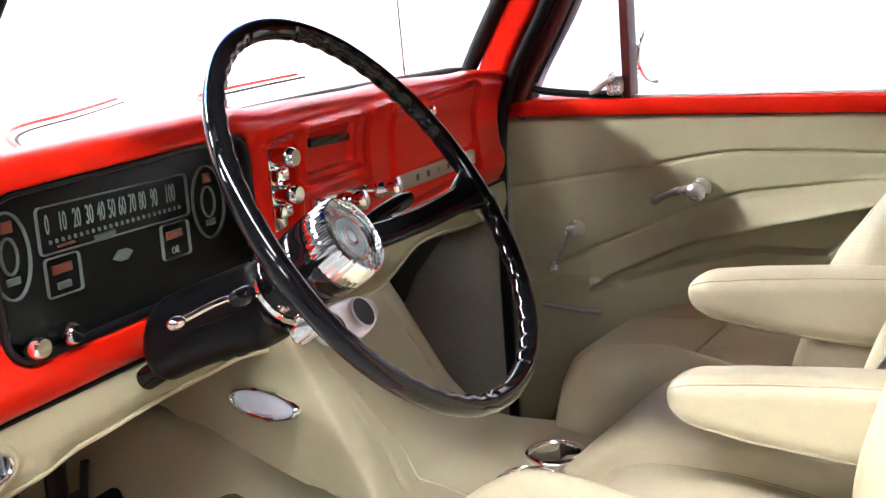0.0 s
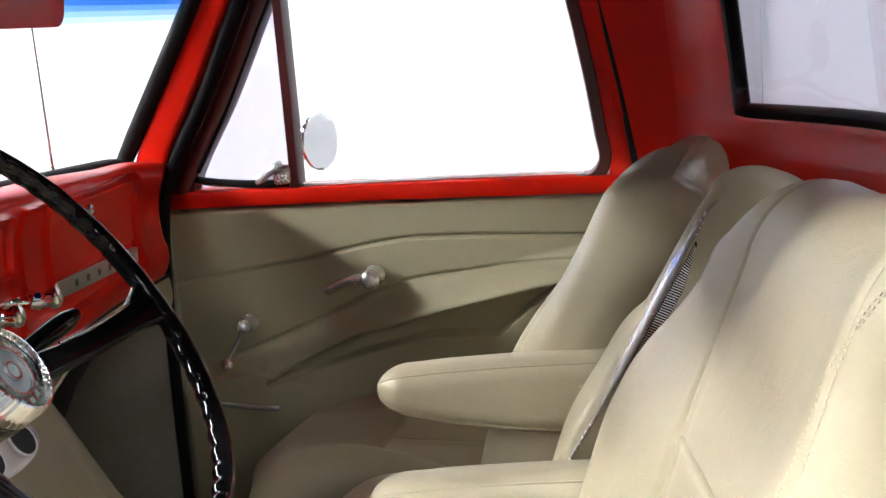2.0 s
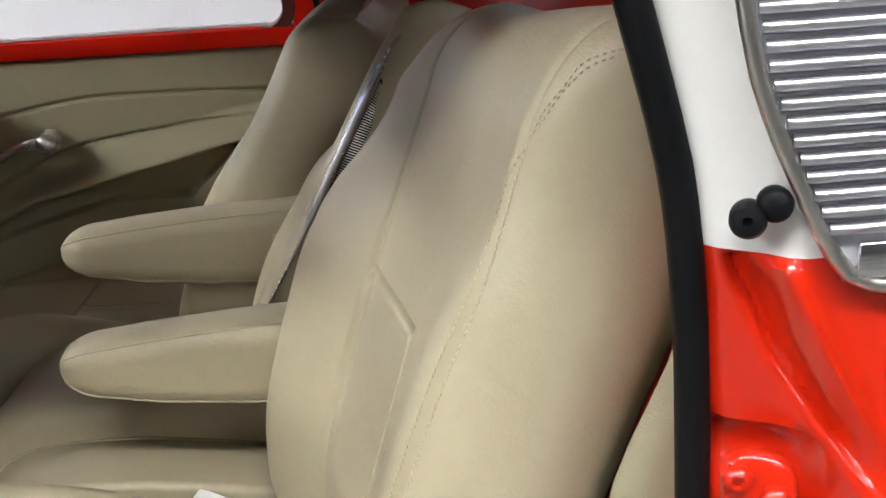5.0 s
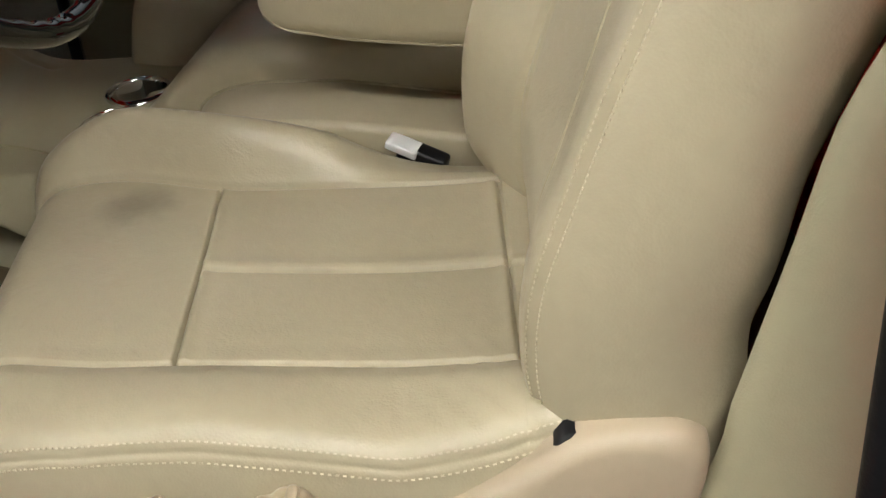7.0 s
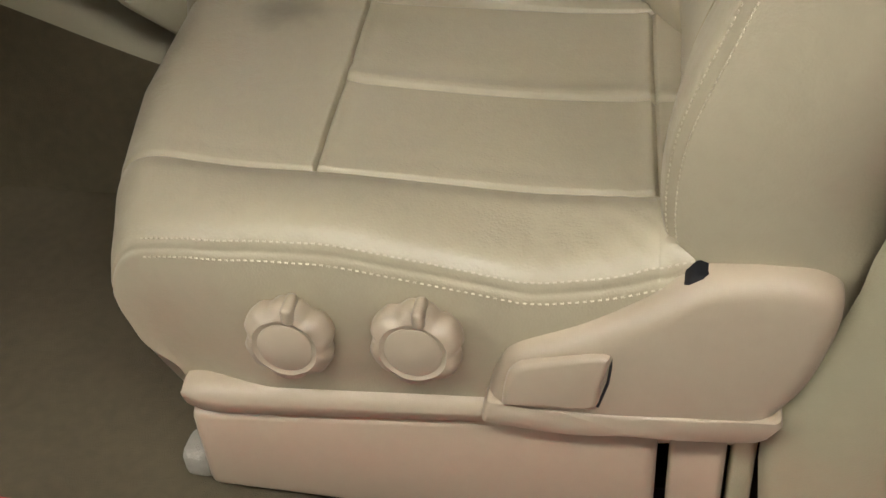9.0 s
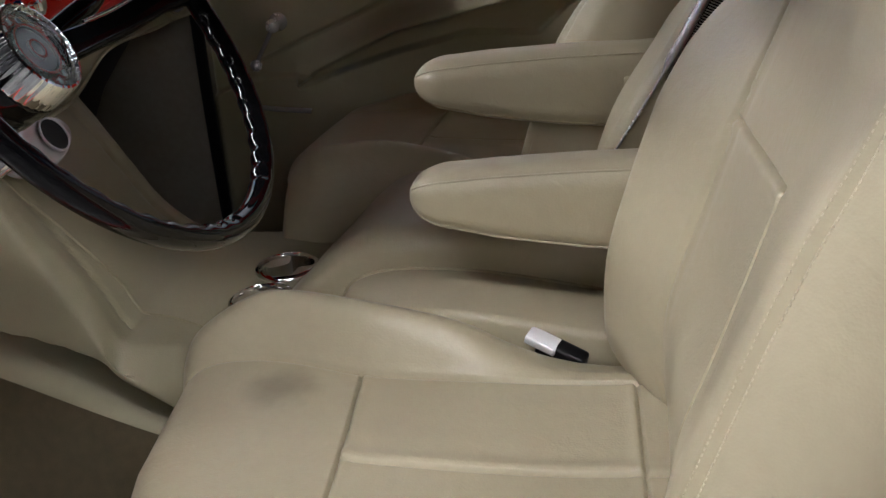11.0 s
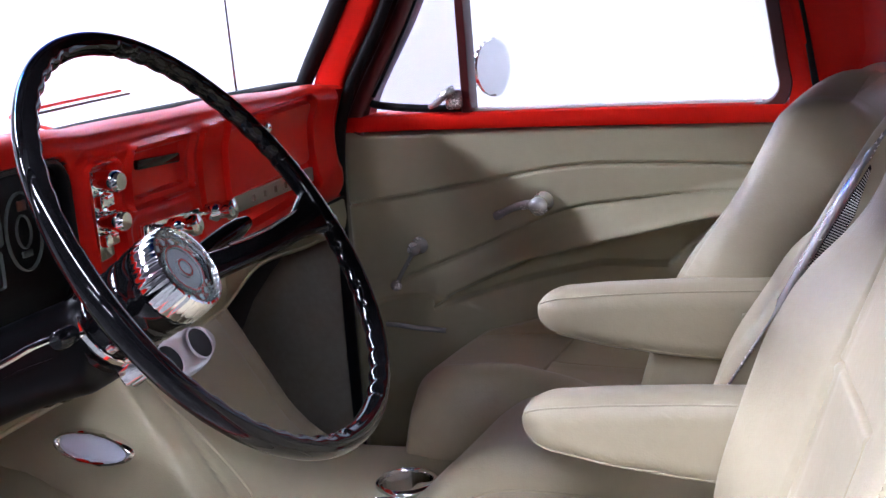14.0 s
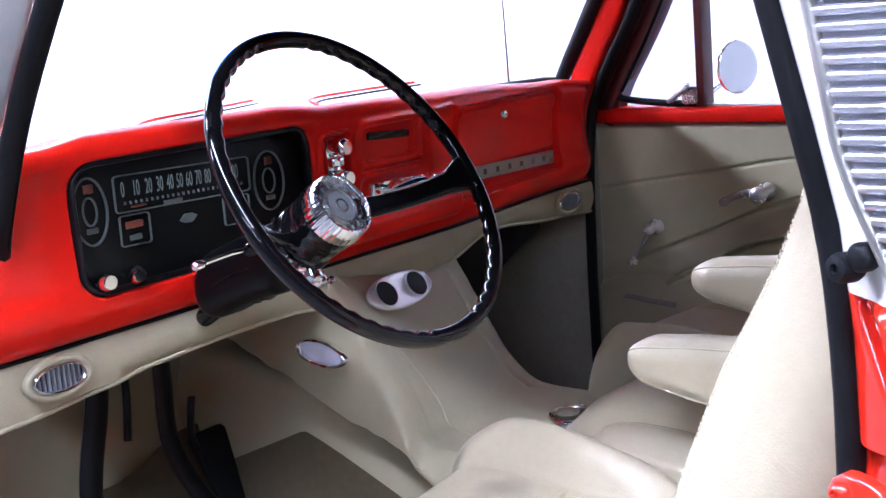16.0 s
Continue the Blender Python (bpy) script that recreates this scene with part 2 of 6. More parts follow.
def lathe(bm, profile, origin, axis=(0, 0, 1), n=28, sx=1.0, sy=1.0, ripple=0.0, ripples=0):
    """Turn a profile of (radius, height) about an axis."""
    m = Matrix.Translation(origin) @ basis(axis)
    rows = []
    for r, h in profile:
        ring = []
        for k in range(n):
            a = k * math.tau / n
            q = r * (1 + ripple * math.cos(a * ripples)) if ripples else r
            ring.append(m @ Vector((q * math.cos(a) * sx, q * math.sin(a) * sy, h)))
        rows.append(ring)
    return grid(bm, rows, False, True, True)


def smoothstep(a, b, x):
    t = min(1, max(0, (x - a) / (b - a)))
    return t * t * (3 - 2 * t)


def lerp_table(table, x):
    """Smooth reading of a table of (x, value)."""
    if x <= table[0][0]:
        return table[0][1]
    for (a, p), (b, q) in zip(table, table[1:]):
        if x <= b:
            return p + (q - p) * smoothstep(a, b, x)
    return table[-1][1]


def linear(table, x):
    if x <= table[0][0]:
        return table[0][1]
    for (a, p), (b, q) in zip(table, table[1:]):
        if x <= b:
            return p + (q - p) * (x - a) / (b - a)
    return table[-1][1]


def catmull(pts, n):
    """n + 1 points spread evenly along a smooth curve through pts."""
    P = [Vector(p) for p in pts]
    P = [P[0] * 2 - P[1]] + P + [P[-1] * 2 - P[-2]]
    fine = []
    for i in range(1, len(P) - 2):
        for k in range(16):
            t = k / 16
            a, b, c, d = P[i - 1], P[i], P[i + 1], P[i + 2]
            fine.append(0.5 * (2 * b + (c - a) * t + (2 * a - 5 * b + 4 * c - d) * t * t + (3 * b - a - 3 * c + d) * t ** 3))
    fine.append(P[-2])
    ds = [0]
    for a, b in zip(fine, fine[1:]):
        ds.append(ds[-1] + (b - a).length)
    out, j = [], 0
    for k in range(n + 1):
        s = ds[-1] * k / n
        while j < len(ds) - 2 and ds[j + 1] < s:
            j += 1
        f = (s - ds[j]) / max(1e-9, ds[j + 1] - ds[j])
        out.append(fine[j].lerp(fine[j + 1], min(1, f)))
    return out


def rounded(w, h, r, n=5):
    """Corners of a rounded rectangle about the origin."""
    out = []
    for cx, cy, a0 in ((w / 2 - r, h / 2 - r, 0), (-w / 2 + r, h / 2 - r, 90), (-w / 2 + r, -h / 2 + r, 180), (w / 2 - r, -h / 2 + r, 270)):
        for k in range(n + 1):
            a = radians(a0 + 90 * k / n)
            out.append((cx + r * math.cos(a), cy + r * math.sin(a)))
    return out


def slab(bm, outline, m, depth, edge=0.0, hole=None):
    """A plate with the given outline (in its own x, y), from z=0 to depth, its front edge eased, with an optional hole."""
    def ring(pts, z, k=0.0):
        c = Vector((sum(p[0] for p in pts) / len(pts), sum(p[1] for p in pts) / len(pts)))
        res = []
        for p in pts:
            d = Vector(p) - c
            q = Vector(p) - d.normalized() * k
            res.append(m @ Vector((q.x, q.y, z)))
        return res
    if hole:
        rows = [ring(outline, 0), ring(outline, depth - edge), ring(outline, depth, edge), ring(hole, depth, -edge), ring(hole, depth - edge), ring(hole, 0)]
        grid(bm, rows + [rows[0]], False, True)
    else:
        rows = [ring(outline, 0)]
        for k in range(5 if edge > 0.003 else 2):
            w = k / (4 if edge > 0.003 else 1) * math.pi / 2
            rows.append(ring(outline, depth - edge + edge * math.sin(w), edge * (1 - math.cos(w))))
        grid(bm, rows, False, True, True)
    return bm


def resample(pts, n):
    """A smooth closed outline through pts."""
    return [(p.x, p.y) for p in catmull([(a, b, 0) for a, b in pts + [pts[0]]], n)[:-1]]


def ellipse(w, h, n=36):
    return [(w / 2 * math.cos(k * math.tau / n), h / 2 * math.sin(k * math.tau / n)) for k in range(n)]


def face(origin, right, up):
    """A pose whose x is right, y is up, and whose z points out of the face."""
    r = Vector(right).normalized()
    u = Vector(up).normalized()
    o = r.cross(u).normalized()
    u = o.cross(r)
    m = Matrix((r, u, o)).transposed().to_4x4()
    m.translation = origin
    return m


# ---------------------------------------------------------------- showroom
GROUND = -0.55
bm = bmesh.new()
box(bm, -9, 8, -8, 3.4, GROUND - 0.1, GROUND)
structure("floor", bm, CONCRETE, "polished grey concrete showroom floor", "floor", False)
bm = bmesh.new()
box(bm, -9, 8, 3.2, 3.35, GROUND, 2.9)
structure("wall_north", bm, WALL_PAINT, "bright white painted showroom wall beside the truck", "wall", False)
bm = bmesh.new()
box(bm, 0.71, 1.10, 3.17, 3.2, GROUND, 2.9, 0.004)
structure("wall_panel", bm, GREY_PAINT, "grey painted upright panel on the white wall", "wall", False)
for n, b in (("wall_south", (-9, 8, -8.15, -8, GROUND, 2.9)), ("wall_west", (-6.65, -6.5, -8, 3.2, GROUND, 2.9)), ("wall_east", (8, 8.15, -8, 3.2, GROUND, 2.9))):
    bm = bmesh.new()
    box(bm, *b)
    structure(n, bm, WALL_PAINT if n == "wall_west" else DARK_PAINT, "plain painted showroom wall", "wall", False)
bm = bmesh.new()
box(bm, -9, 8, -8, 3.3, 2.9, 3.0)
structure("ceiling", bm, CEILING_PAINT, "plain dark painted showroom ceiling", "ceiling", False)


def ceiling_light(x, y):
    t = thing("ceiling_light", "rectangular white ceiling light panel, unseen, switched on", "ceiling light", "showroom ceiling lights")
    t.location = (x, y, 2.9)
    bm = bmesh.new()
    box(bm, -0.6, 0.6, -0.15, 0.15, -0.03, -0.001, 0.004, 1)
    part("diffuser", bm, LAMP, t)
    bm = bmesh.new()
    slab(bm, rounded(1.26, 0.36, 0.01), face((0, 0, 0), (1, 0, 0), (0, -1, 0)), 0.04, 0.003, rounded(1.2, 0.3, 0.005))
    part("frame", bm, WHITE_BEZEL, t)
    return t


lamp0 = ceiling_light(-0.25, -1.45)
for x in (1.0, 2.25):
    copy_thing(lamp0, pose(x, -1.45, 2.9))
for y in (-2.6, -1.2, 0.2, 1.6):
    copy_thing(lamp0, pose(-3.2, y, 2.9, 0, 0, 90) @ Matrix.Diagonal((1.05, 1.7, 1, 1)))
# unseen fill lamps added to lift the passenger footwell and door
for x in (2.3, 3.8):
    copy_thing(lamp0, pose(x, -4.8, 2.9) @ Matrix.Diagonal((0.9, 1.0, 1, 1)))
# added unseen lamps that brighten the white wall, behind a dropped board
for x in (-4.6, -3.2, -1.8, -0.4, 1.0, 2.4, 3.8):
    copy_thing(lamp0, pose(x, 2.72, 2.9) @ Matrix.Diagonal((1, 0.34, 1, 1)))
# board added out of view so the wall lamps don't light the cab
bm = bmesh.new()
box(bm, -9, 8, 2.34, 2.42, 2.32, 2.9, 0.004)
structure("ceiling_bulkhead", bm, WALL_PAINT, "plain white board added out of view to keep wall light off the cab", "bulkhead", False)
# wall outlet
outlet = thing("wall_outlet", "white plastic electrical outlet on the white wall", "outlet")
bm = bmesh.new()
box(bm, 0.2175, 0.3025, 3.197, 3.2, 0.496, 0.636)
part("cover_plate", bm, WALL_PAINT, outlet, "", False)
# grey strip painted in as the shadow of the plate's lower lip
bm = bmesh.new()
box(bm, 0.222, 0.298, 3.1955, 3.2, 0.490, 0.495, 0.001, 1)
part("lower_edge", bm, GREY_PAINT, outlet, "grey strip standing for the shadow under the plate")

# ---------------------------------------------------------------- cab shell
YC = 0.745
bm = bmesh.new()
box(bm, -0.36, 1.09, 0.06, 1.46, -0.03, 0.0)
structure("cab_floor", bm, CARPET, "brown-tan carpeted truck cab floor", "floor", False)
# sloping toe board and firewall
bm = bmesh.new()
prof = catmull([(-0.30, 0, 0.0), (-0.40, 0, 0.012), (-0.50, 0, 0.09), (-0.58, 0, 0.22), (-0.62, 0, 0.34), (-0.62, 0, 0.56), (-0.61, 0, 0.715)], 30)
rows = []
for k in range(25):
    y = 0.04 + 1.40 * k / 24
    rows.append([(p.x, y, p.z + 0.004 * noise.noise((p.x * 9, y * 9, p.z * 9))) for p in prof])
grid(bm, rows)
structure("toe_board", bm, VINYL, "beige trimmed sloping toe board under the dashboard", "wall")
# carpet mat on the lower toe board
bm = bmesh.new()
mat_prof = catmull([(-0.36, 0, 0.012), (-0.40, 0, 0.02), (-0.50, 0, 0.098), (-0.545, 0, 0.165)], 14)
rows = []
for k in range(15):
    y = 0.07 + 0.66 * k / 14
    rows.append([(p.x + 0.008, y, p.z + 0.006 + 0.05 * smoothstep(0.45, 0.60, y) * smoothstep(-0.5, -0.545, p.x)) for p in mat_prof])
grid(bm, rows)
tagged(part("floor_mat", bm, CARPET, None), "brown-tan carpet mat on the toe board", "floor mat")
# transmission tunnel under the console
bm = bmesh.new()
rows = []
for k in range(91):
    x = -0.60 + 1.3 * k / 90
    away = 0.05 * smoothstep(-0.2, -0.5, x)
    h = 0.36 - 0.20 * smoothstep(-0.35, 0.25, x)
    rows.append([(x, 0.553 + away * (1 - q.y / 0.36) + q.y, q.z) for q in catmull([(0, 0.0, 0.0), (0, 0.03, h * 0.5), (0, 0.07, h * 0.92), (0, 0.12, h), (0, 0.24, h), (0, 0.29, h * 0.92), (0, 0.33, h * 0.5), (0, 0.36, 0.0)], 60)])
bm.free()


def cut_row(row, zs, upper):
    """The lower or the upper stretch of a section, cut where it first reaches zs."""
    k = next((i for i, q in enumerate(row) if q[2] >= zs), len(row) - 2)
    k = min(max(k, 2), len(row) - 3)
    a, b = Vector(row[k - 1]), Vector(row[k])
    c = a.lerp(b, min(1, max(0, (zs - a.z) / max(1e-6, b.z - a.z))))
    pts = [c] + [Vector(q) for q in row[k:]] if upper else [Vector(q) for q in row[:k]] + [c]
    return catmull(pts, 40 if upper else 16)


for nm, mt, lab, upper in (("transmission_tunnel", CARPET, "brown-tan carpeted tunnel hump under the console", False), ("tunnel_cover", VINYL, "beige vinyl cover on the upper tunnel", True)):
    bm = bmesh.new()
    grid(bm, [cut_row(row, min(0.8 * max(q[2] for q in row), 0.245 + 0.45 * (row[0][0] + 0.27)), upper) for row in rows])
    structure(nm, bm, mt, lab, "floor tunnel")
# side rocker and kick panels
for y0, y1, nm in ((0.0, 0.06, "rocker_panel_driver"), (1.44, 1.50, "rocker_panel_passenger")):
    bm = bmesh.new()
    box(bm, -0.62, 1.0, y0, y1, -0.12, 0.03, 0.008)
    structure(nm, bm, RED, "glossy red painted door sill", "door sill")
bm = bmesh.new()
box(bm, -0.62, -0.145, 1.425, 1.46, 0.0, 0.72, 0.006)
box(bm, -0.20, -0.10, 1.470, 1.515, -0.05, 0.69)
structure("kick_panel_passenger", bm, DARK_CARPET, "grey-brown carpeted kick panel in the footwell", "kick panel")
bm = bmesh.new()
box(bm, -0.62, -0.30, 0.03, 0.06, 0.0, 0.72, 0.006)
structure("kick_panel_driver", bm, DARK_CARPET, "grey-brown carpeted kick panel beside the pedals", "kick panel")

bm = bmesh.new()
rows = []
for k in range(27):
    z = 0.70 * k / 26
    x = linear([(0.0, 0.80), (0.15, 0.785), (0.20, 0.79), (0.26, 0.815), (0.31, 0.836), (0.34, 0.838), (0.48, 0.872), (0.56, 0.889), (0.60, 0.905), (0.64, 0.925), (0.70, 0.945)], z)
    rows.append([(x + 0.13, 0.40, z), (x + 0.075, 0.19, z), (x + 0.015, 0.135, z), (x, 0.118, z), (x + 0.006, 0.106, z), (x + 0.02, 0.102, z), (0.97, 0.092, z)])
grid(bm, rows)
structure("quarter_trim", bm, VINYL, "beige trim panel behind the driver's seat", "trim panel")
# rear wall with its curved corners and window
plan = catmull([(0.945, 0.06, 0), (0.975, 0.13, 0), (1.02, 0.27, 0), (1.05, 0.47, 0), (1.06, 0.745, 0), (1.045, 0.95, 0), (1.0, 1.09, 0), (0.93, 1.215, 0),
                (0.868, 1.305, 0), (0.815, 1.385, 0), (0.785, 1.43, 0), (0.772, 1.47, 0)], 90)
WIN0, WIN1, WZ0, WZ1 = 14, 77, 0.825, 1.06


def rear(i, z, out=0.0):
    p = plan[i]
    q = (plan[min(90, i + 1)] - plan[max(0, i - 1)]).normalized()
    n = Vector((-q.y, q.x, 0))
    lean = -0.10 * max(0, z - 0.80)
    bulge = 0.02 * smoothstep(0.80, 0.72, z) * smoothstep(0.3, 0.6, z)
    return Vector((p.x + lean - bulge * 0.8, p.y, z)) + n * (-out)


zs = [0.0, 0.2, 0.4, 0.55, 0.62, 0.66, 0.70, 0.73, 0.76, 0.78, 0.80, WZ0, 0.90, 0.98, WZ1, 1.10, 1.26]
bm = bmesh.new()
grid0 = [[bm.verts.new(rear(i, z)) for z in zs] for i in range(91)]
for i in range(90):
    for j in range(len(zs) - 1):
        if WIN0 <= i < WIN1 and 11 <= j < 14:
            continue
        bm.faces.new((grid0[i][j], grid0[i + 1][j], grid0[i + 1][j + 1], grid0[i][j + 1]))
wall = structure("wall_rear", bm, RED_SHELL, "glossy dark red painted rear wall of the cab", "wall")
sol = wall.modifiers.new("solid", "SOLIDIFY")
sol.thickness, sol.offset = 0.02, 1
# rear window: gasket and glass
rw = thing("window_rear", "curved tinted rear window with a black rubber gasket", "window", "", "structure")
loop = [rear(i, WZ0 - 0.004, 0.006) for i in range(WIN0, WIN1 + 1)]
loop += [rear(WIN1, z, 0.006) for z in (0.84, 0.90, 0.98, 1.04)]
loop += [rear(i, WZ1, 0.006) for i in range(WIN1, WIN0 - 1, -1)]
loop += [rear(WIN0, z, 0.006) for z in (1.04, 0.98, 0.90, 0.84)]
bm = bmesh.new()
tube(bm, loop, 0.016, 8, True, 0.75)
part("window_gasket", bm, RUBBER, rw)
bm = bmesh.new()
grid(bm, [[rear(i, z, -0.008) for z in (WZ0, 0.9, 1.0, WZ1)] for i in range(WIN0, WIN1 + 1)])
g = part("pane", bm, REAR_TINT, rw)
g.visible_shadow = False

# roof
bm = bmesh.new()
rows = []
for i in range(21):
    u = i / 20
    x = -0.10 + 1.16 * u
    row = []
    for j in range(25):
        v = j / 24
        y = 0.0 + 1.50 * v
        edge = max(abs(v - 0.5) * 2, abs(u - 0.5) * 2)
        row.append((x, y, 1.27 - 0.05 * smoothstep(0.80, 1.0, edge)))
    rows.append(row)
grid(bm, rows)
roof = structure("cab_roof", bm, WHITE_PAINT, "white painted truck cab roof", "roof")
sol = roof.modifiers.new("solid", "SOLIDIFY")
sol.thickness, sol.offset = 0.03, 1


bm = bmesh.new()
grid(bm, [[(x, y, z - 0.034) for x, y, z in row] for row in rows])
structure("headliner", bm, HEADLINER, "dark brown cloth inside of the cab roof", "headliner")


bm = bmesh.new()
box(bm, -0.08, 1.0, 1.44, 1.50, 1.10, 1.26, 0.01)
structure("roof_rail_passenger", bm, RED_SHELL, "red painted roof rail over the passenger window", "roof rail")
bm = bmesh.new()
box(bm, -0.06, 0.07, 0.02, 1.48, 1.155, 1.27, 0.02)
structure("windshield_header", bm, HEADLINER, "dark header panel over the windshield", "header")


def pillar(name, pts, w, d, mat, label, cat="pillar", mirror_seal=True):
    bm = bmesh.new()
    rows = []
    for p in catmull(pts, 14):
        rows.append([(p.x + a, p.y + b, p.z) for a, b in rounded(w, d, min(w, d) * 0.3, 3)])
    grid(bm, rows, False, True, True)
    return structure(name, bm, mat, label, cat)


# windshield pillars
pillar("pillar_a_passenger", [(-0.165, 1.432, 0.62), (-0.139, 1.432, 0.77), (-0.075, 1.432, 0.887), (-0.006, 1.43, 1.018), (0.05, 1.42, 1.12), (0.09, 1.41, 1.20)], 0.062, 0.04, RED,
       "glossy red painted windshield pillar")
pillar("pillar_a_driver", [(-0.185, 0.0, 0.50), (-0.125, 0.0, 0.72), (-0.035, 0.0, 0.86), (0.04, 0.01, 0.98), (0.10, 0.03, 1.12), (0.13, 0.03, 1.23)], 0.05, 0.07, WHITE_PAINT,
       "white painted windshield pillar")


def seal(name, pts, r, parent=None, flat=0.8, label="black rubber door seal", n=48):
    bm = bmesh.new()
    tube(bm, catmull(pts, n), r, 10, False, flat)
    if parent:
        return part(name, bm, RUBBER, parent)
    return tagged(part(name, bm, RUBBER), label, "door seal", "", "structure")


# windshield gasket and glass
ws = thing("windshield", "clear windshield with black gasket and a blue shade band", "windshield", "", "structure")
bm = bmesh.new()


def shield(u, v):
    """Windshield surface: u across (0 driver, 1 passenger), v up."""
    y = 0.07 + 1.350 * u
    bow = 0.10 * (1 - (2 * u - 1) ** 2)
    return Vector((-0.19 + 0.236 * v - bow * (1 - 0.31 * v), y + (0.5 - u) * 0.04 * v, 0.775 + 0.385 * v))


grid(bm, [[shield(i / 30, 0.62 * j / 11) for j in range(12)] for i in range(31)])
g = part("pane", bm, GLASS, ws)
g.visible_shadow = False
for k in range(6):
    f = (k + 1) / 6
    v0, v1 = 0.62 + 0.022 * k, 0.642 + 0.022 * k if k < 5 else 1.0
    bm = bmesh.new()
    grid(bm, [[shield(i / 30, v0), shield(i / 30, v1)] for i in range(31)])
    g = part("shade_band", bm, clear("blue_tint", (0.95 * (1 - f) ** 2 + 0.002, 0.97 * (1 - f) ** 1.3 + 0.05, 0.98 - 0.55 * f)), ws, "blue tinted shade band")
    g.visible_shadow = False
ring = [shield(k / 30, 0) for k in range(31)] + [shield(1, k / 8) for k in range(1, 9)] + [shield(1 - k / 30, 1) for k in range(1, 31)] + [shield(0, 1 - k / 8) for k in range(1, 8)]
bm = bmesh.new()
tube(bm, ring, 0.018, 10, True, 0.9)
part("gasket", bm, RUBBER, ws)

# driver door opening: latch pillar, seal, jamb
strip = [(0.800, 0.050, 1.20), (0.842, 0.047, 1.05), (0.868, 0.044, 0.95), (0.892, 0.042, 0.86), (0.909, 0.042, 0.79), (0.917, 0.043, 0.72), (0.920, 0.045, 0.64), (0.921, 0.046, 0.45), (0.921, 0.046, 0.1)]
seal("door_seal_latch", strip, 0.0125)
seal("door_seal_front", [(-0.110, 0.05, 0.66), (-0.085, 0.04, 0.70), (-0.055, 0.032, 0.745), (0.015, 0.03, 0.860), (0.111, 0.03, 0.985), (0.19, 0.04, 1.09), (0.26, 0.05, 1.20)], 0.0145, None, 0.8)


def jamb(z):
    """Front edge of the latch pillar."""
    return linear([(0.0, 0.921), (0.64, 0.921), (0.72, 0.917), (0.79, 0.909), (0.86, 0.892), (0.95, 0.868), (1.06, 0.840), (1.25, 0.79)], z)


def jamb_mesh(z0, z1, n):
    bm = bmesh.new()
    rows = []
    for k in range(n + 1):
        z = z0 + (z1 - z0) * k / n
        x = jamb(z)
        sec = catmull([(x + 0.03, 0.085, z), (x + 0.004, 0.066, z), (x + 0.005, 0.046, z), (x + 0.012, 0.030, z), (x + 0.024, 0.020, z), (x + 0.034, 0.012, z), (x + 0.041, 0.004, z),
                       (x + 0.047, 0.000, z), (x + 0.054, -0.002, z), (x + 0.09, -0.003, z), (x + 0.16, -0.004, z), (x + 0.24, -0.004, z)], 110)
        wide = smoothstep(0.72, 0.5, z)
        row = []
        for q in sec:
            a, b = q.x - x, q.y
            d = 0.0
            if z < 0.75:
                # pressed creases running down and back, and the shelf above the striker
                d += 0.012 * math.exp(-((a - 0.020 - 0.33 * (0.75 - z)) / 0.005) ** 2) * smoothstep(0.60, 0.66, z)
                d -= 0.010 * math.exp(-((a - 0.036 - 0.36 * (0.75 - z)) / 0.007) ** 2) * smoothstep(0.56, 0.66, z)
                d += 0.016 * smoothstep(0.649, 0.645, z) * smoothstep(0.600, 0.640, z) * smoothstep(0.046, 0.036, a) * smoothstep(0.004, 0.012, a)
                d += 0.014 * math.exp(-((a - 0.075 - 0.25 * (0.65 - z)) / 0.009) ** 2) * smoothstep(0.70, 0.62, z)
            row.append((q.x + wide * 0.045 * min(1, max(0, (a - 0.015) / 0.03)), b - wide * 0.04 * min(1, max(0, (a - 0.03) / 0.03)) + d, z))
        rows.append(row)
    grid(bm, rows)
    return bm


structure("latch_pillar_lower", jamb_mesh(-0.1, 0.75, 180), RED_GLOSS, "glossy red painted door latch pillar", "pillar")
structure("latch_pillar_upper", jamb_mesh(0.75, 1.24, 24), WHITE_PAINT, "white painted upper door pillar", "pillar")

# ---------------------------------------------------------------- hood, cowl, fender
bm = bmesh.new()
rows = []
for i in range(31):
    x = -0.36 - 1.25 * i / 30
    row = []
    for j in range(41):
        y = 0.02 + 1.45 * j / 40
        c = abs(y - YC)
        z = 0.775 - 0.02 * smoothstep(0.36, 0.40, c) + 0.010 * smoothstep(0.56, 0.64, c) - 0.10 * smoothstep(0.66, 0.74, c) - 0.030 - 0.19 * (i / 30) ** 0.8
        row.append((x, y, z))
    rows.append(row)
grid(bm, rows)
structure("hood", bm, RED, "glossy red truck hood reflecting the white walls", "hood")
bm = bmesh.new()
grid(bm, [[(-0.17 - 0.2 * k / 6 - 0.09 * (1 - (2 * j / 20 - 1) ** 2) * (1 - k / 6), 0.06 + 1.35 * j / 20, 0.768) for k in range(7)] for j in range(21)])
structure("cowl", bm, RED, "red painted cowl panel below the windshield", "cowl")
bm = bmesh.new()
tube(bm, [(-0.335, 1.435, 0.70), (-0.335, 1.435, 0.80), (-0.338, 1.436, 1.0), (-0.345, 1.44, 1.5)], [0.006, 0.003, 0.002, 0.0015], 8)
lathe(bm, [(0.014, 0), (0.014, 0.01), (0.008, 0.03), (0.004, 0.045)], (-0.335, 1.435, 0.735), (0, 0, 1), 16)
tagged(part("antenna", bm, CHROME), "thin chrome radio antenna mast beside the hood", "antenna")

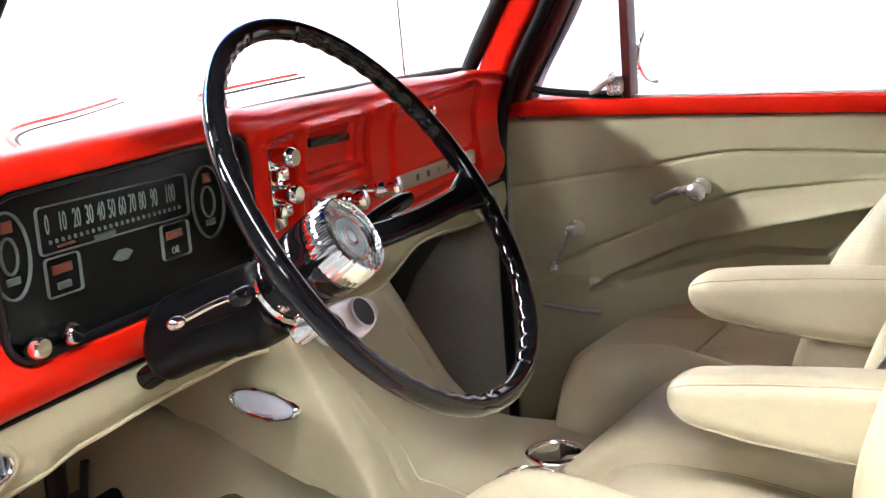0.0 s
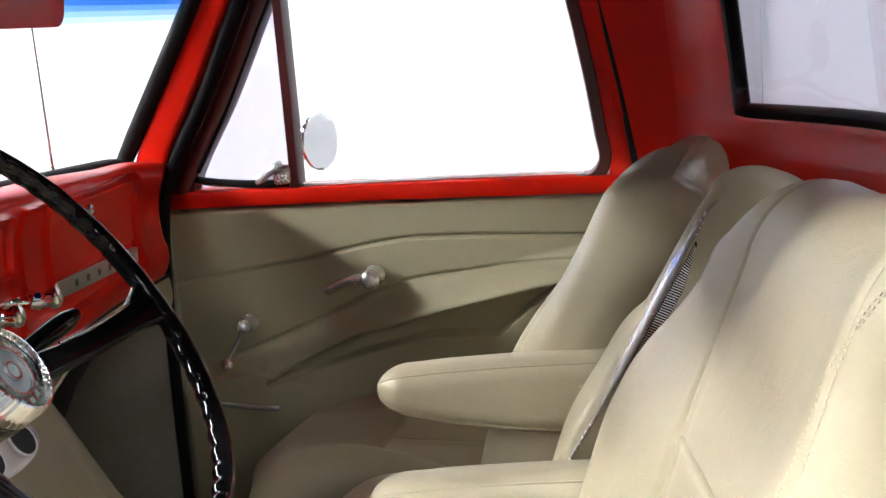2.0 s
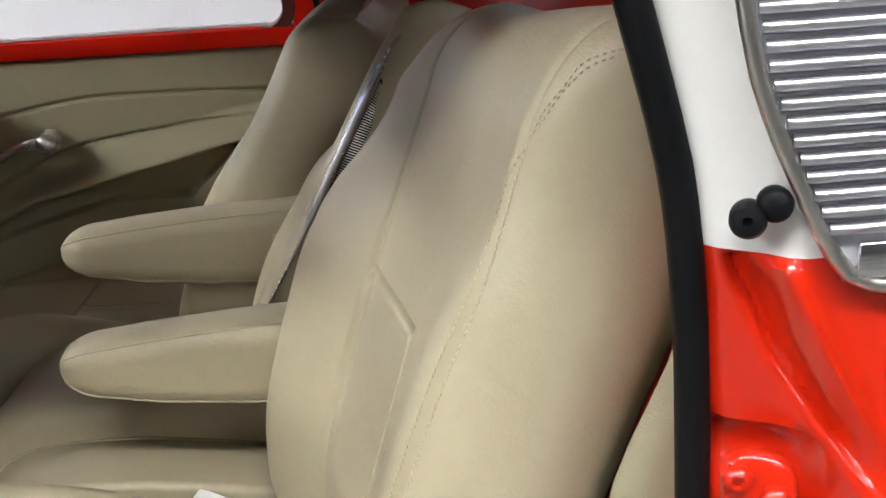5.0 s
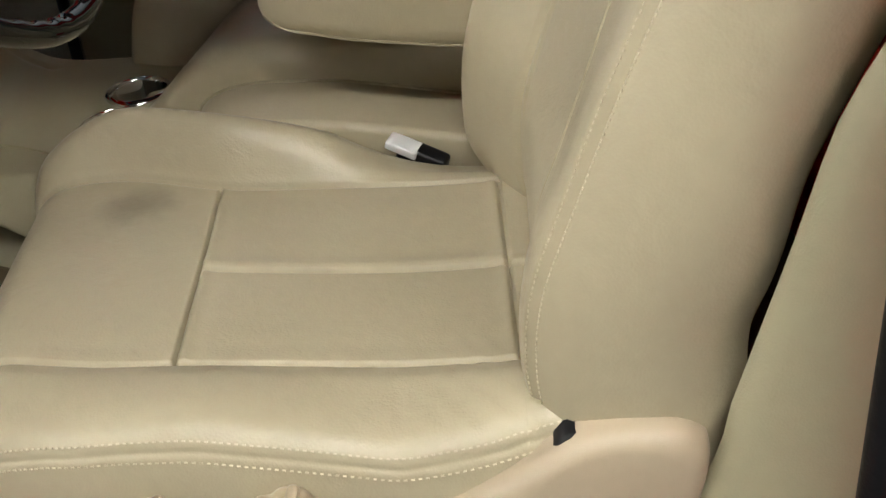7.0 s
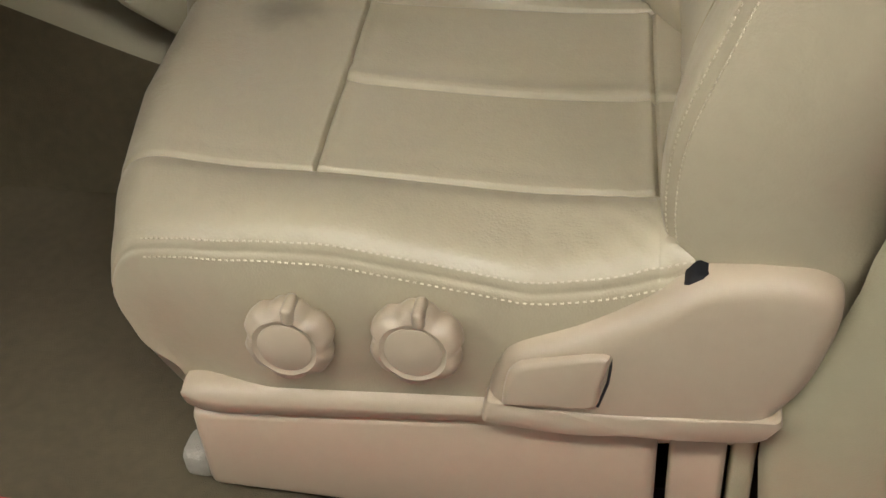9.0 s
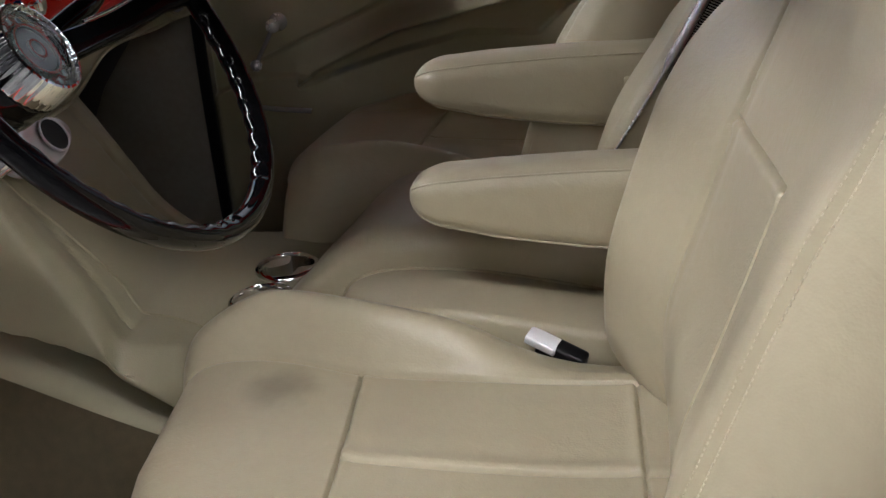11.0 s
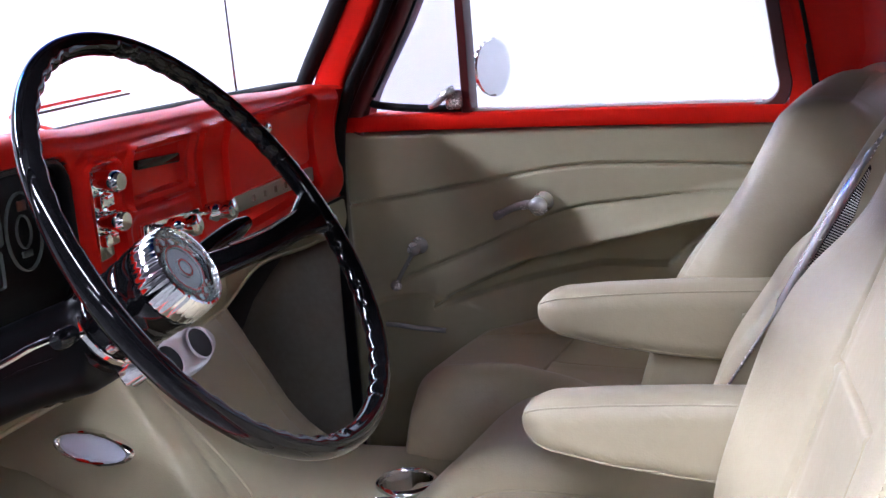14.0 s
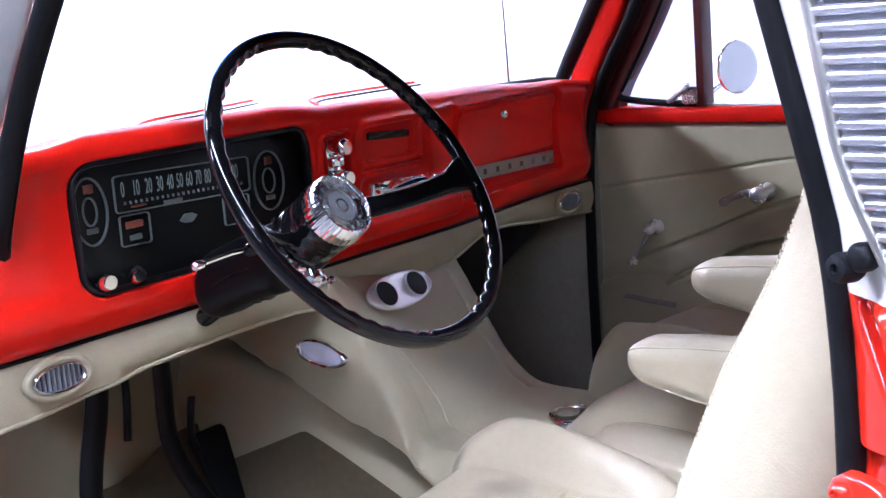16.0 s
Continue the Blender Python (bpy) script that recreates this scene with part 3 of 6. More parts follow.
def wiper(pts, w):
    t = thing("windshield_wiper", "windshield wiper parked on the hood edge, its arm coloured with the hood's red reflection", "wiper", "windshield wipers")
    P = catmull(pts, 16)
    # the hood's red reflection is put into the arm's colour
    bm = bmesh.new()
    tube(bm, P, 0.004, 8, False, 0.7)
    part("arm", bm, RED, t)
    bm = bmesh.new()
    tube(bm, [p + Vector((0.018, 0, -0.006)) for p in P[3:]], w, 8, False, 0.6)
    part("blade", bm, RUBBER, t)


wiper([(-0.30, 0.84, 0.785), (-0.46, 0.944, 0.796), (-0.50, 1.10, 0.796), (-0.52, 1.33, 0.794)], 0.004)
wiper([(-0.30, 0.42, 0.785), (-0.50, 0.572, 0.796), (-0.58, 0.78, 0.796), (-0.68, 0.99, 0.793)], 0.003)

# ---------------------------------------------------------------- passenger door
door = thing("door_1", "closed red passenger door with a beige vinyl inner panel", "door", "", "structure")
bm = bmesh.new()
c1 = [(-0.143, 0.543), (0.102, 0.581), (0.29, 0.612), (0.442, 0.614), (0.602, 0.608), (0.85, 0.600)]
c2 = [(-0.06, 0.392), (0.117, 0.462), (0.281, 0.53), (0.436, 0.553), (0.574, 0.566), (0.85, 0.575)]
at = [(0.03, 0.352), (0.065, 0.376), (0.224, 0.45), (0.392, 0.491), (0.541, 0.524), (0.80, 0.565)]
ab = [(0.03, 0.350), (0.063, 0.360), (0.219, 0.408), (0.346, 0.437), (0.468, 0.434), (0.523, 0.482), (0.60, 0.535), (0.80, 0.56)]


def curve_of(tab, x):
    pts = catmull([(a, b, 0) for a, b in tab], 60)
    if x <= pts[0].x:
        return pts[0].y
    for p, q in zip(pts, pts[1:]):
        if x <= q.x:
            return p.y + (q.y - p.y) * (x - p.x) / max(1e-6, q.x - p.x)
    return pts[-1].y


NX, NZ = 240, 330
rows = []
for i in range(NX + 1):
    x = -0.138 + 0.928 * i / NX
    g1, g2, ta, ba = curve_of(c1, x), curve_of(c2, x), linear(at, x), linear(ab, x)
    row = []
    for j in range(NZ + 1):
        z = 0.0 + 0.683 * j / NZ
        d = 0.0
        d -= 0.0065 * math.exp(-((z - g1) / 0.003) ** 2)
        if x > -0.06:
            d -= 0.0065 * math.exp(-((z - g2) / 0.003) ** 2)
        d += 0.003 * smoothstep(g2, g2 - 0.02, z)
        if 0.03 < x:
            lip = 0.046 * smoothstep(0.03, 0.3, x) + 0.006
            up = smoothstep(ta + 0.055, ta + 0.004, z)
            d += lip * up * smoothstep(ta - 0.010, ta + 0.004, z)
            d -= 0.024 * smoothstep(ta + 0.001, ta - 0.005, z) * smoothstep(ba - 0.006, ba + 0.002, z)
        low = 0.371 - 1.9 * x * x
        d += 0.014 * smoothstep(low + 0.004, low - 0.004, z) * smoothstep(0.14, 0.04, x)
        edge = min(x + 0.138, 0.683 - z)
        d -= 0.012 * (1 - min(1, edge / 0.012)) ** 2
        row.append((x, 1.457 - d, z))
    rows.append(row)
grid(bm, rows)
part("inner_panel", bm, VINYL, door, "beige vinyl door panel with sculpted armrest")
# red frame round the glass, as one plate with two openings built from bars


def bar(bm, pts, w, y0, y1, n=24):
    """A flat bar of width w in the door's plane, between two depths, along pts of (x, z)."""
    P = catmull([(a, 0, b) for a, b in pts], n)
    rows = []
    for i, p in enumerate(P):
        t = (P[min(n, i + 1)] - P[max(0, i - 1)]).normalized()
        s = Vector((-t.z, 0, t.x)) * (w / 2)
        e = 0.003
        rows.append([(p.x - s.x, y1, p.z - s.z), (p.x - s.x, y0 + e, p.z - s.z), (p.x - s.x * 0.8, y0, p.z - s.z * 0.8), (p.x + s.x * 0.8, y0, p.z + s.z * 0.8),
                     (p.x + s.x, y0 + e, p.z + s.z), (p.x + s.x, y1, p.z + s.z)])
    return grid(bm, rows, False, True, True)


bm = bmesh.new()
bar(bm, [(-0.15, 0.700), (0.2, 0.700), (0.5, 0.697), (0.80, 0.692)], 0.030, 1.445, 1.52)
part("sill", bm, RED, door, "glossy red window sill")
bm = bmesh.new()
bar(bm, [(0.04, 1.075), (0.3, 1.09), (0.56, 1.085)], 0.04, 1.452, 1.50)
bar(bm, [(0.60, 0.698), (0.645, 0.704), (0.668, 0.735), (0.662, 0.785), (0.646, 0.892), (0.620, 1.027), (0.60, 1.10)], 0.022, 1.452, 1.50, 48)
part("window_frame", bm, SHADED_RED, door, "red inner window frame in a shaded colour")
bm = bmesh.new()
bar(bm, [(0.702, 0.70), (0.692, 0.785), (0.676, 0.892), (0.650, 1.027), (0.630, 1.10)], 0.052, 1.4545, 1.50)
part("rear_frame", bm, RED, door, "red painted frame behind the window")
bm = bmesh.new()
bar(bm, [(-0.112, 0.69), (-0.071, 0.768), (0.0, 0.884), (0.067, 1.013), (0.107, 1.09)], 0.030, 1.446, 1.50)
part("vent_channel", bm, SHADED_RED, door, "red vent window channel in a shaded colour")
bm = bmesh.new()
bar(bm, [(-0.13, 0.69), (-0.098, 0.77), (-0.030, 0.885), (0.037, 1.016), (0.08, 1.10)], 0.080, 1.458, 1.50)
part("hinge_frame", bm, SHADED_RED, door, "red door frame beside the windshield pillar, in a shaded colour")
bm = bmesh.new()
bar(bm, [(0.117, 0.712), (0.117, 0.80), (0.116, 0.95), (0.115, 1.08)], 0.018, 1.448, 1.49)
part("division_bar", bm, SHADED_RED, door, "red vent window division bar in a shaded colour")
seal("vent_seal", [(-0.07, 1.462, 0.77), (-0.075, 1.462, 0.742), (-0.05, 1.462, 0.732), (0.03, 1.462, 0.724), (0.105, 1.462, 0.722)], 0.009, door)
seal("vent_seal", [(-0.062, 1.452, 0.75), (0.006, 1.452, 0.865), (0.076, 1.452, 1.00), (0.118, 1.452, 1.08)], 0.005, door)
bm = bmesh.new()
grid(bm, [[(-0.08, 1.468, 0.72), (0.085, 1.468, 1.08)], [(0.112, 1.468, 0.72), (0.108, 1.468, 1.08)]])
g = part("vent_pane", bm, TINT_GLASS, door, "tinted vent window glass", False)
g.visible_shadow = False
bm = bmesh.new()
grid(bm, [[(0.12, 1.478, 0.70), (0.115, 1.478, 1.09)], [(0.69, 1.478, 0.70), (0.60, 1.478, 1.09)]])
g = part("window_pane", bm, GLASS, door, "", False)
g.visible_shadow = False
bm = bmesh.new()
bar(bm, [(0.125, 0.7175), (0.4, 0.7175), (0.63, 0.7155)], 0.005, 1.462, 1.475)
part("glass_channel", bm, SATIN, door, "thin bright channel at the foot of the window")
bm = bmesh.new()
box(bm, -0.14, 0.86, 1.52, 1.56, 0.0, 0.70, 0.02, 3)
part("outer_skin", bm, RED, door)
seal("door_seal_passenger_front", [(-0.142, 1.425, 0.05), (-0.140, 1.425, 0.40), (-0.128, 1.425, 0.66), (-0.096, 1.425, 0.77), (-0.028, 1.425, 0.885), (0.038, 1.425, 1.016), (0.09, 1.42, 1.12)], 0.0135)
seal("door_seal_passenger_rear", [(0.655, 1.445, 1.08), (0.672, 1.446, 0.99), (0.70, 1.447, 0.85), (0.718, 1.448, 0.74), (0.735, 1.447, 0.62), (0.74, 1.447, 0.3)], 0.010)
# latch pillar on the passenger's side
bm = bmesh.new()
rows = []
for k in range(13):
    z = 0.0 + 1.12 * k / 12
    x = linear([(0.0, 0.745), (0.62, 0.742), (0.74, 0.712), (0.85, 0.68), (0.99, 0.645), (1.12, 0.59)], z)
    rows.append([(x, 1.455, z), (x + 0.01, 1.44, z), (x + 0.06, 1.432, z), (0.80 - 0.1 * max(0, z - 0.8), 1.415, z), (0.83 - 0.1 * max(0, z - 0.8), 1.40, z)])
grid(bm, rows)
structure("latch_pillar_passenger", bm, RED_SHELL, "dark red painted inner door pillar", "pillar")

# cranks and handles
crank = thing("window_crank", "chrome window crank on the beige door panel", "window crank")
bm = bmesh.new()
lathe(bm, [(0.019, 0), (0.019, 0.006), (0.014, 0.014), (0.012, 0.03)], (0.25, 1.452, 0.55), (0, -1, 0), 24)
part("base", bm, WORN_CHROME, crank)
bm = bmesh.new()
tube(bm, catmull([(0.25, 1.418, 0.55), (0.225, 1.414, 0.552), (0.20, 1.418, 0.545), (0.165, 1.428, 0.528)], 14), [0.013, 0.012, 0.011, 0.0095, 0.009, 0.0085, 0.008, 0.0075, 0.007, 0.007, 0.007, 0.007, 0.008, 0.009, 0.008], 12)
part("arm", bm, WORN_CHROME, crank)
bm = bmesh.new()
lathe(bm, [(0.004, 0), (0.015, 0.002), (0.018, 0.009), (0.016, 0.017), (0.007, 0.022)], (0.25, 1.42, 0.55), (0, -1, 0), 20)
part("cap", bm, WORN_CHROME, crank)
handle = thing("door_lever", "chrome inner door lever with round knobs", "door handle")
bm = bmesh.new()
lathe(bm, [(0.017, 0), (0.016, 0.006), (0.009, 0.012), (0.008, 0.03)], (0.005, 1.452, 0.468), (0, -1, 0), 20)
part("base", bm, WORN_CHROME, handle)
bm = bmesh.new()
tube(bm, catmull([(0.005, 1.424, 0.468), (-0.012, 1.425, 0.44), (-0.028, 1.425, 0.415), (-0.035, 1.42, 0.399)], 10), 0.006, 10, False, 0.7)
part("arm", bm, WORN_CHROME, handle)
for p, r in (((0.005, 1.42, 0.468), 0.013), ((-0.035, 1.416, 0.399), 0.011)):
    bm = bmesh.new()
    lathe(bm, [(r * 0.5, -r * 0.8), (r * 0.9, -r * 0.4), (r, 0), (r * 0.85, r * 0.5), (r * 0.3, r * 0.9)], p, (0, -1, 0), 18)
    part("knob", bm, WORN_CHROME, handle)
pull = thing("door_pull", "thin curved chrome pull low on the passenger door", "door pull")
bm = bmesh.new()
tube(bm, catmull([(-0.066, 1.434, 0.317), (-0.04, 1.426, 0.318), (0.0, 1.418, 0.316), (0.055, 1.424, 0.310)], 14), 0.0075, 10, False, 0.7)
part("grip", bm, WORN_CHROME, pull)

# round outside mirror
mir = thing("side_mirror", "round chrome side mirror outside the passenger window", "mirror")
MC, MN = Vector((0.125, 1.60, 0.781)), Vector((0.93, -0.36, 0.03)).normalized()
bm = bmesh.new()
lathe(bm, [(0.003, -0.007), (0.03, -0.006), (0.05, -0.003), (0.0550, 0.0), (0.0555, 0.004), (0.054, 0.0055)], MC, MN, 40)
part("housing", bm, CHROME, mir)
bm = bmesh.new()
slab(bm, ellipse(0.108, 0.108), face(MC + MN * 0.003, MN.cross(Vector((0, 0, 1))) * -1, (0, 0, 1)), 0.004, 0.0005)
part("mirror_glass", bm, MIRROR, mir, "", False)
bm = bmesh.new()
tube(bm, catmull([(0.105, 1.635, 0.772), (0.085, 1.63, 0.75), (0.05, 1.57, 0.715), (0.0, 1.54, 0.69)], 10), 0.006, 8)
part("arm", bm, CHROME, mir)
latch = thing("vent_latch", "small chrome vent window latch", "latch")
bm = bmesh.new()
box(bm, 0.080, 0.112, 1.437, 1.462, 0.722, 0.757, 0.007)
part("base", bm, WORN_CHROME, latch)
bm = bmesh.new()
tube(bm, catmull([(0.10, 1.44, 0.758), (0.085, 1.435, 0.752), (0.065, 1.437, 0.735), (0.05, 1.44, 0.728)], 8), [0.009, 0.009, 0.008, 0.008, 0.007, 0.006, 0.006, 0.005, 0.004], 8)
part("lever", bm, WORN_CHROME, latch)

# ---------------------------------------------------------------- dashboard
dash = thing("dashboard", "glossy red painted steel truck dashboard", "dashboard")
DZ = [(0.03, -0.004), (0.10, 0.012), (0.18, 0.020), (0.50, 0.018), (0.62, 0.008), (0.95, 0.0), (1.30, -0.018), (1.43, -0.03)]
DP = catmull([(-0.36, 0, 0.772), (-0.24, 0, 0.79), (-0.16, 0, 0.806), (-0.12, 0, 0.808), (-0.100, 0, 0.800), (-0.094, 0, 0.785), (-0.099, 0, 0.768), (-0.106, 0, 0.745),
              (-0.108, 0, 0.70), (-0.105, 0, 0.65), (-0.099, 0, 0.628), (-0.100, 0, 0.605), (-0.112, 0, 0.583), (-0.130, 0, 0.572), (-0.160, 0, 0.569)], 250)


def inside(y, z, y0, y1, z0, z1, r, soft):
    """1 inside a rounded rectangle, falling to 0 across its edge."""
    dy, dz = max(y0 + r - y, 0, y - y1 + r), max(z0 + r - z, 0, z - z1 + r)
    d = math.hypot(dy, dz) - r
    if y0 + r <= y <= y1 - r and z0 + r <= z <= z1 - r:
        d = -min(y - y0, y1 - y, z - z0, z1 - z)
    return smoothstep(soft, -soft, d)


def ridge(y, z, y0, y1, z0, z1, r, w):
    a = inside(y, z, y0, y1, z0, z1, r, w)
    return 4 * a * (1 - a)


bm = bmesh.new()
rows = []
ys = [0.005 + 1.405 * k / 572 for k in range(573)]
for y in ys:
    row = []
    for p in DP:
        z = p.z + lerp_table(DZ, y) * smoothstep(0.60, 0.76, p.z)
        x = p.x + 0.035 * smoothstep(1.30, 0.85, y) * smoothstep(-0.30, -0.13, p.x)
        f = smoothstep(-0.13, -0.112, p.x) if p.z < 0.80 else 0.0
        d = 0.0
        d -= 0.030 * inside(y, z, 0.138, 0.545, 0.627, 0.793, 0.03, 0.005)
        d += 0.010 * inside(y, z, 0.551, 0.892, 0.60, 0.79, 0.02, 0.006)
        d += 0.008 * ridge(y, z, 0.560, 0.622, 0.62, 0.778, 0.012, 0.003)
        d -= 0.008 * inside(y, z, 0.565, 0.617, 0.625, 0.773, 0.01, 0.0025)
        d += 0.010 * ridge(y, z, 0.643, 0.790, 0.708, 0.786, 0.010, 0.003)
        d -= 0.009 * inside(y, z, 0.658, 0.776, 0.720, 0.776, 0.006, 0.0014)
        d -= 0.004 * inside(y, z, 0.645, 0.80, 0.628, 0.698, 0.02, 0.005)
        d += 0.009 * ridge(y, z, 0.814, 0.882, 0.665, 0.788, 0.014, 0.003)
        d -= 0.016 * inside(y, z, 0.898, 1.275, 0.618, 0.778, 0.02, 0.003)
        d += 0.012 * inside(y, z, 0.915, 1.262, 0.664, 0.768, 0.015, 0.003)
        d -= 0.02 * smoothstep(1.36, 1.41, y)
        row.append((x + d * f, y, z))
    rows.append(row)
grid(bm, rows)
body = part("body", bm, RED, dash)
body.data.materials.append(BLACK_MATTE)
for f in body.data.polygons:
    c = f.center
    if c.x > -0.17 and c.z < 0.81 and inside(c.y, c.z, 0.138, 0.545, 0.627, 0.793, 0.03, 0.005) > 0.12:
        f.material_index = 1
# trim plate along the glove box
bm = bmesh.new()
slab(bm, rounded(0.315, 0.024, 0.002, 2), face((-0.093, 1.083, 0.651), (-0.07, 1, -0.035), (0, 0, 1)), 0.006, 0.002)
plate = part("trim_plate", bm, BRUSHED, dash, "brushed aluminium trim plate with dark lettering")
for k in range(6):
    bm = bmesh.new()
    c = 0.985 + 0.042 * k
    q = -0.0935 - 0.07 * (c - 1.083)
    box(bm, q + 0.0055, q + 0.007, c, c + 0.009, 0.646 - 0.035 * (c - 1.083), 0.656 - 0.035 * (c - 1.083))
    part("letter_bar", bm, WORN_LETTER, plate, "", False)
# glove box lock
bm = bmesh.new()
lathe(bm, [(0.009, 0), (0.009, 0.004), (0.006, 0.007), (0.002, 0.007)], (-0.085, 1.062, 0.750), (1, 0, 0), 18)
part("glove_box_lock", bm, CHROME, dash)
# radio slot
bm = bmesh.new()
slab(bm, rounded(0.098, 0.012, 0.003, 3), face((-0.067, 0.721, 0.757), (0, 1, -0.06), (0, 0, 1)), 0.006, 0.001)
slot = part("radio_slot", bm, BLACK_GLOSS, dash, "black radio dial slot")
# chrome switch column
bm = bmesh.new()
slab(bm, rounded(0.028, 0.11, 0.004), face((-0.072, 0.591, 0.715), (0, 1, 0), (0, 0, 1)), 0.008, 0.002)
sw = part("switch_plate", bm, CHROME, dash)
for z in (0.755, 0.708):
    bm = bmesh.new()
    lathe(bm, [(0.012, 0), (0.013, 0.016), (0.014, 0.02), (0.013, 0.03), (0.010, 0.034)], (-0.065, 0.591, z), (1, 0, 0), 22)
    part("switch_knob", bm, CHROME, sw)
for z in (0.732, 0.686):
    bm = bmesh.new()
    box(bm, -0.066, -0.052, 0.578, 0.604, z - 0.008, z + 0.008, 0.003)
    part("switch_button", bm, CHROME, sw)
# chrome lower control strip with knobs
bm = bmesh.new()
slab(bm, rounded(0.13, 0.022, 0.004), face((-0.066, 0.722, 0.675), (0, 1, -0.04), (0, 0, 1)), 0.016, 0.003)
cs = part("control_strip", bm, CHROME, dash)
for y in (0.690, 0.782):
    bm = bmesh.new()
    lathe(bm, [(0.006, 0), (0.006, 0.02), (0.012, 0.022), (0.013, 0.036), (0.010, 0.04), (0.010, 0.05), (0.013, 0.052), (0.013, 0.06), (0.009, 0.063)],
          (-0.058, y, 0.675), (1, 0, 0.1), 20, 1, 1, 0.04, 10)
    part("control_knob", bm, CHROME, cs)

# instrument cluster
cluster = thing("instrument_cluster", "black instrument cluster with a strip speedometer and gauges", "instrument cluster")
CX = -0.080


def tilt(y):
    """The fall of the instrument face towards the middle of the cab."""
    return -0.03 * (y - 0.32)


bm = bmesh.new()
slab(bm, rounded(0.404, 0.164, 0.03), face((CX - 0.012, 0.3415, 0.711), (0, 1, 0), (0, 0, 1)), 0.010, 0.002)
part("housing", bm, CLUSTER_FACE, cluster)
bm = bmesh.new()
slab(bm, rounded(0.412, 0.171, 0.034), face((CX + 0.001, 0.3415, 0.710), (0, 1, 0), (0, 0, 1)), 0.013, 0.003, rounded(0.398, 0.157, 0.028))
part("lip", bm, BLACK_MATTE, cluster)


def outline(y0, y1, z0, z1, w, r, mat, name, x=CX + 0.003):
    bm = bmesh.new()
    slab(bm, rounded(y1 - y0, z1 - z0, r), face((x - 0.002, (y0 + y1) / 2, (z0 + z1) / 2 + tilt((y0 + y1) / 2)), (0, 1, -0.03), (0, 0, 1)), 0.004, 0.001, rounded(y1 - y0 - 2 * w, z1 - z0 - 2 * w, max(0.002, r - w)))
    return part(name, bm, mat, cluster)


def block(y0, y1, z0, z1, mat, name, x0=CX, x1=CX + 0.003, r=0.0005):
    bm = bmesh.new()
    d = tilt((y0 + y1) / 2)
    box(bm, x0, x1, y0, y1, z0 + d, z1 + d, r, 1)
    return part(name, bm, mat, cluster)


outline(0.204, 0.433, 0.719, 0.768, 0.0016, 0.006, IVORY, "speedometer_frame")
def letters(text, y, z, size, squeeze, mat, parent, x=CX + 0.0012):
    """Raised printed characters facing the seats."""
    cu = bpy.data.curves.new("text", "FONT")
    cu.body, cu.size, cu.align_x, cu.extrude = text, size, "CENTER", 0.0004
    cu.resolution_u = 3
    ob = bpy.data.objects.new("text", cu)
    scene.collection.objects.link(ob)
    me = bpy.data.meshes.new_from_object(ob.evaluated_get(bpy.context.evaluated_depsgraph_get()))
    bpy.data.objects.remove(ob)
    me.transform(face((x, y, z + tilt(y)), (0, 1, -0.03), (0, 0, 1)) @ Matrix.Diagonal((squeeze, 1, 1, 1)))
    me.materials.clear()
    me.materials.append(mat)
    ob = new("number", me)
    ob.parent = parent
    return ob


for k, y in enumerate((0.219, 0.240, 0.260, 0.278, 0.295, 0.311, 0.327, 0.343, 0.359, 0.378, 0.405)):
    letters(str(10 * k), y, 0.7395, 0.0285, 0.40, NUMERAL, cluster)
for k in range(24):
    block(0.219 + 0.0086 * k, 0.2215 + 0.0086 * k, 0.729, 0.733, IVORY, "tick_mark")
block(0.281, 0.311, 0.721, 0.726, IVORY, "caption_bar")
block(0.229, 0.252, 0.724, 0.7265, ORANGE, "needle")
for y, w in ((0.167, 0.030), (0.470, 0.034)):
    bm = bmesh.new()
    slab(bm, ellipse(w * 1.75, 0.088), face((CX, y, 0.728 + tilt(y)), (0, 1, 0), (0, 0, 1)), 0.004, 0.001, ellipse(w * 1.75 - 0.005, 0.083))
    dial = part("dial_ring", bm, IVORY, cluster)
    bm = bmesh.new()
    slab(bm, ellipse(w * 0.75, 0.038), face((CX, y, 0.728 + tilt(y)), (0, 1, 0), (0, 0, 1)), 0.003, 0.001, ellipse(w * 0.75 - 0.005, 0.033))
    part("inner_ring", bm, IVORY, dial)
    block(y - 0.005, y + 0.008, 0.751, 0.762, ORANGE, "dial_pointer")
    block(y - 0.008, y + 0.008, 0.700, 0.707, IVORY, "caption_bar")
for y in (0.230, 0.403):
    outline(y - 0.024, y + 0.024, 0.675, 0.716, 0.0014, 0.005, IVORY, "telltale_frame")
    block(y - 0.013, y + 0.013, 0.698, 0.707, ORANGE, "telltale_lamp")
    if y < 0.3:
        block(y - 0.009, y + 0.009, 0.682, 0.689, IVORY, "caption_bar")
letters("OIL", 0.403, 0.680, 0.012, 0.75, NUMERAL, cluster)
bm = bmesh.new()
slab(bm, [(-0.015, -0.002), (-0.006, -0.006), (0.006, -0.006), (0.015, 0.002), (0.006, 0.006), (-0.006, 0.006)], face((CX, 0.318, 0.697), (0, 1, -0.03), (0, 0, 1)), 0.003, 0.0006)
part("badge", bm, IVORY, cluster)
for y in (0.160, 0.205):
    bm = bmesh.new()
    lathe(bm, [(0.006, 0), (0.006, 0.014), (0.011, 0.018), (0.012, 0.03), (0.009, 0.036)], (CX, y, 0.646), (1, 0, 0), 18)
    part("pull_knob", bm, CHROME, cluster)

# beige panel under the dashboard
under = thing("under_dash_panel", "beige vinyl covered panel below the red dashboard", "trim panel")


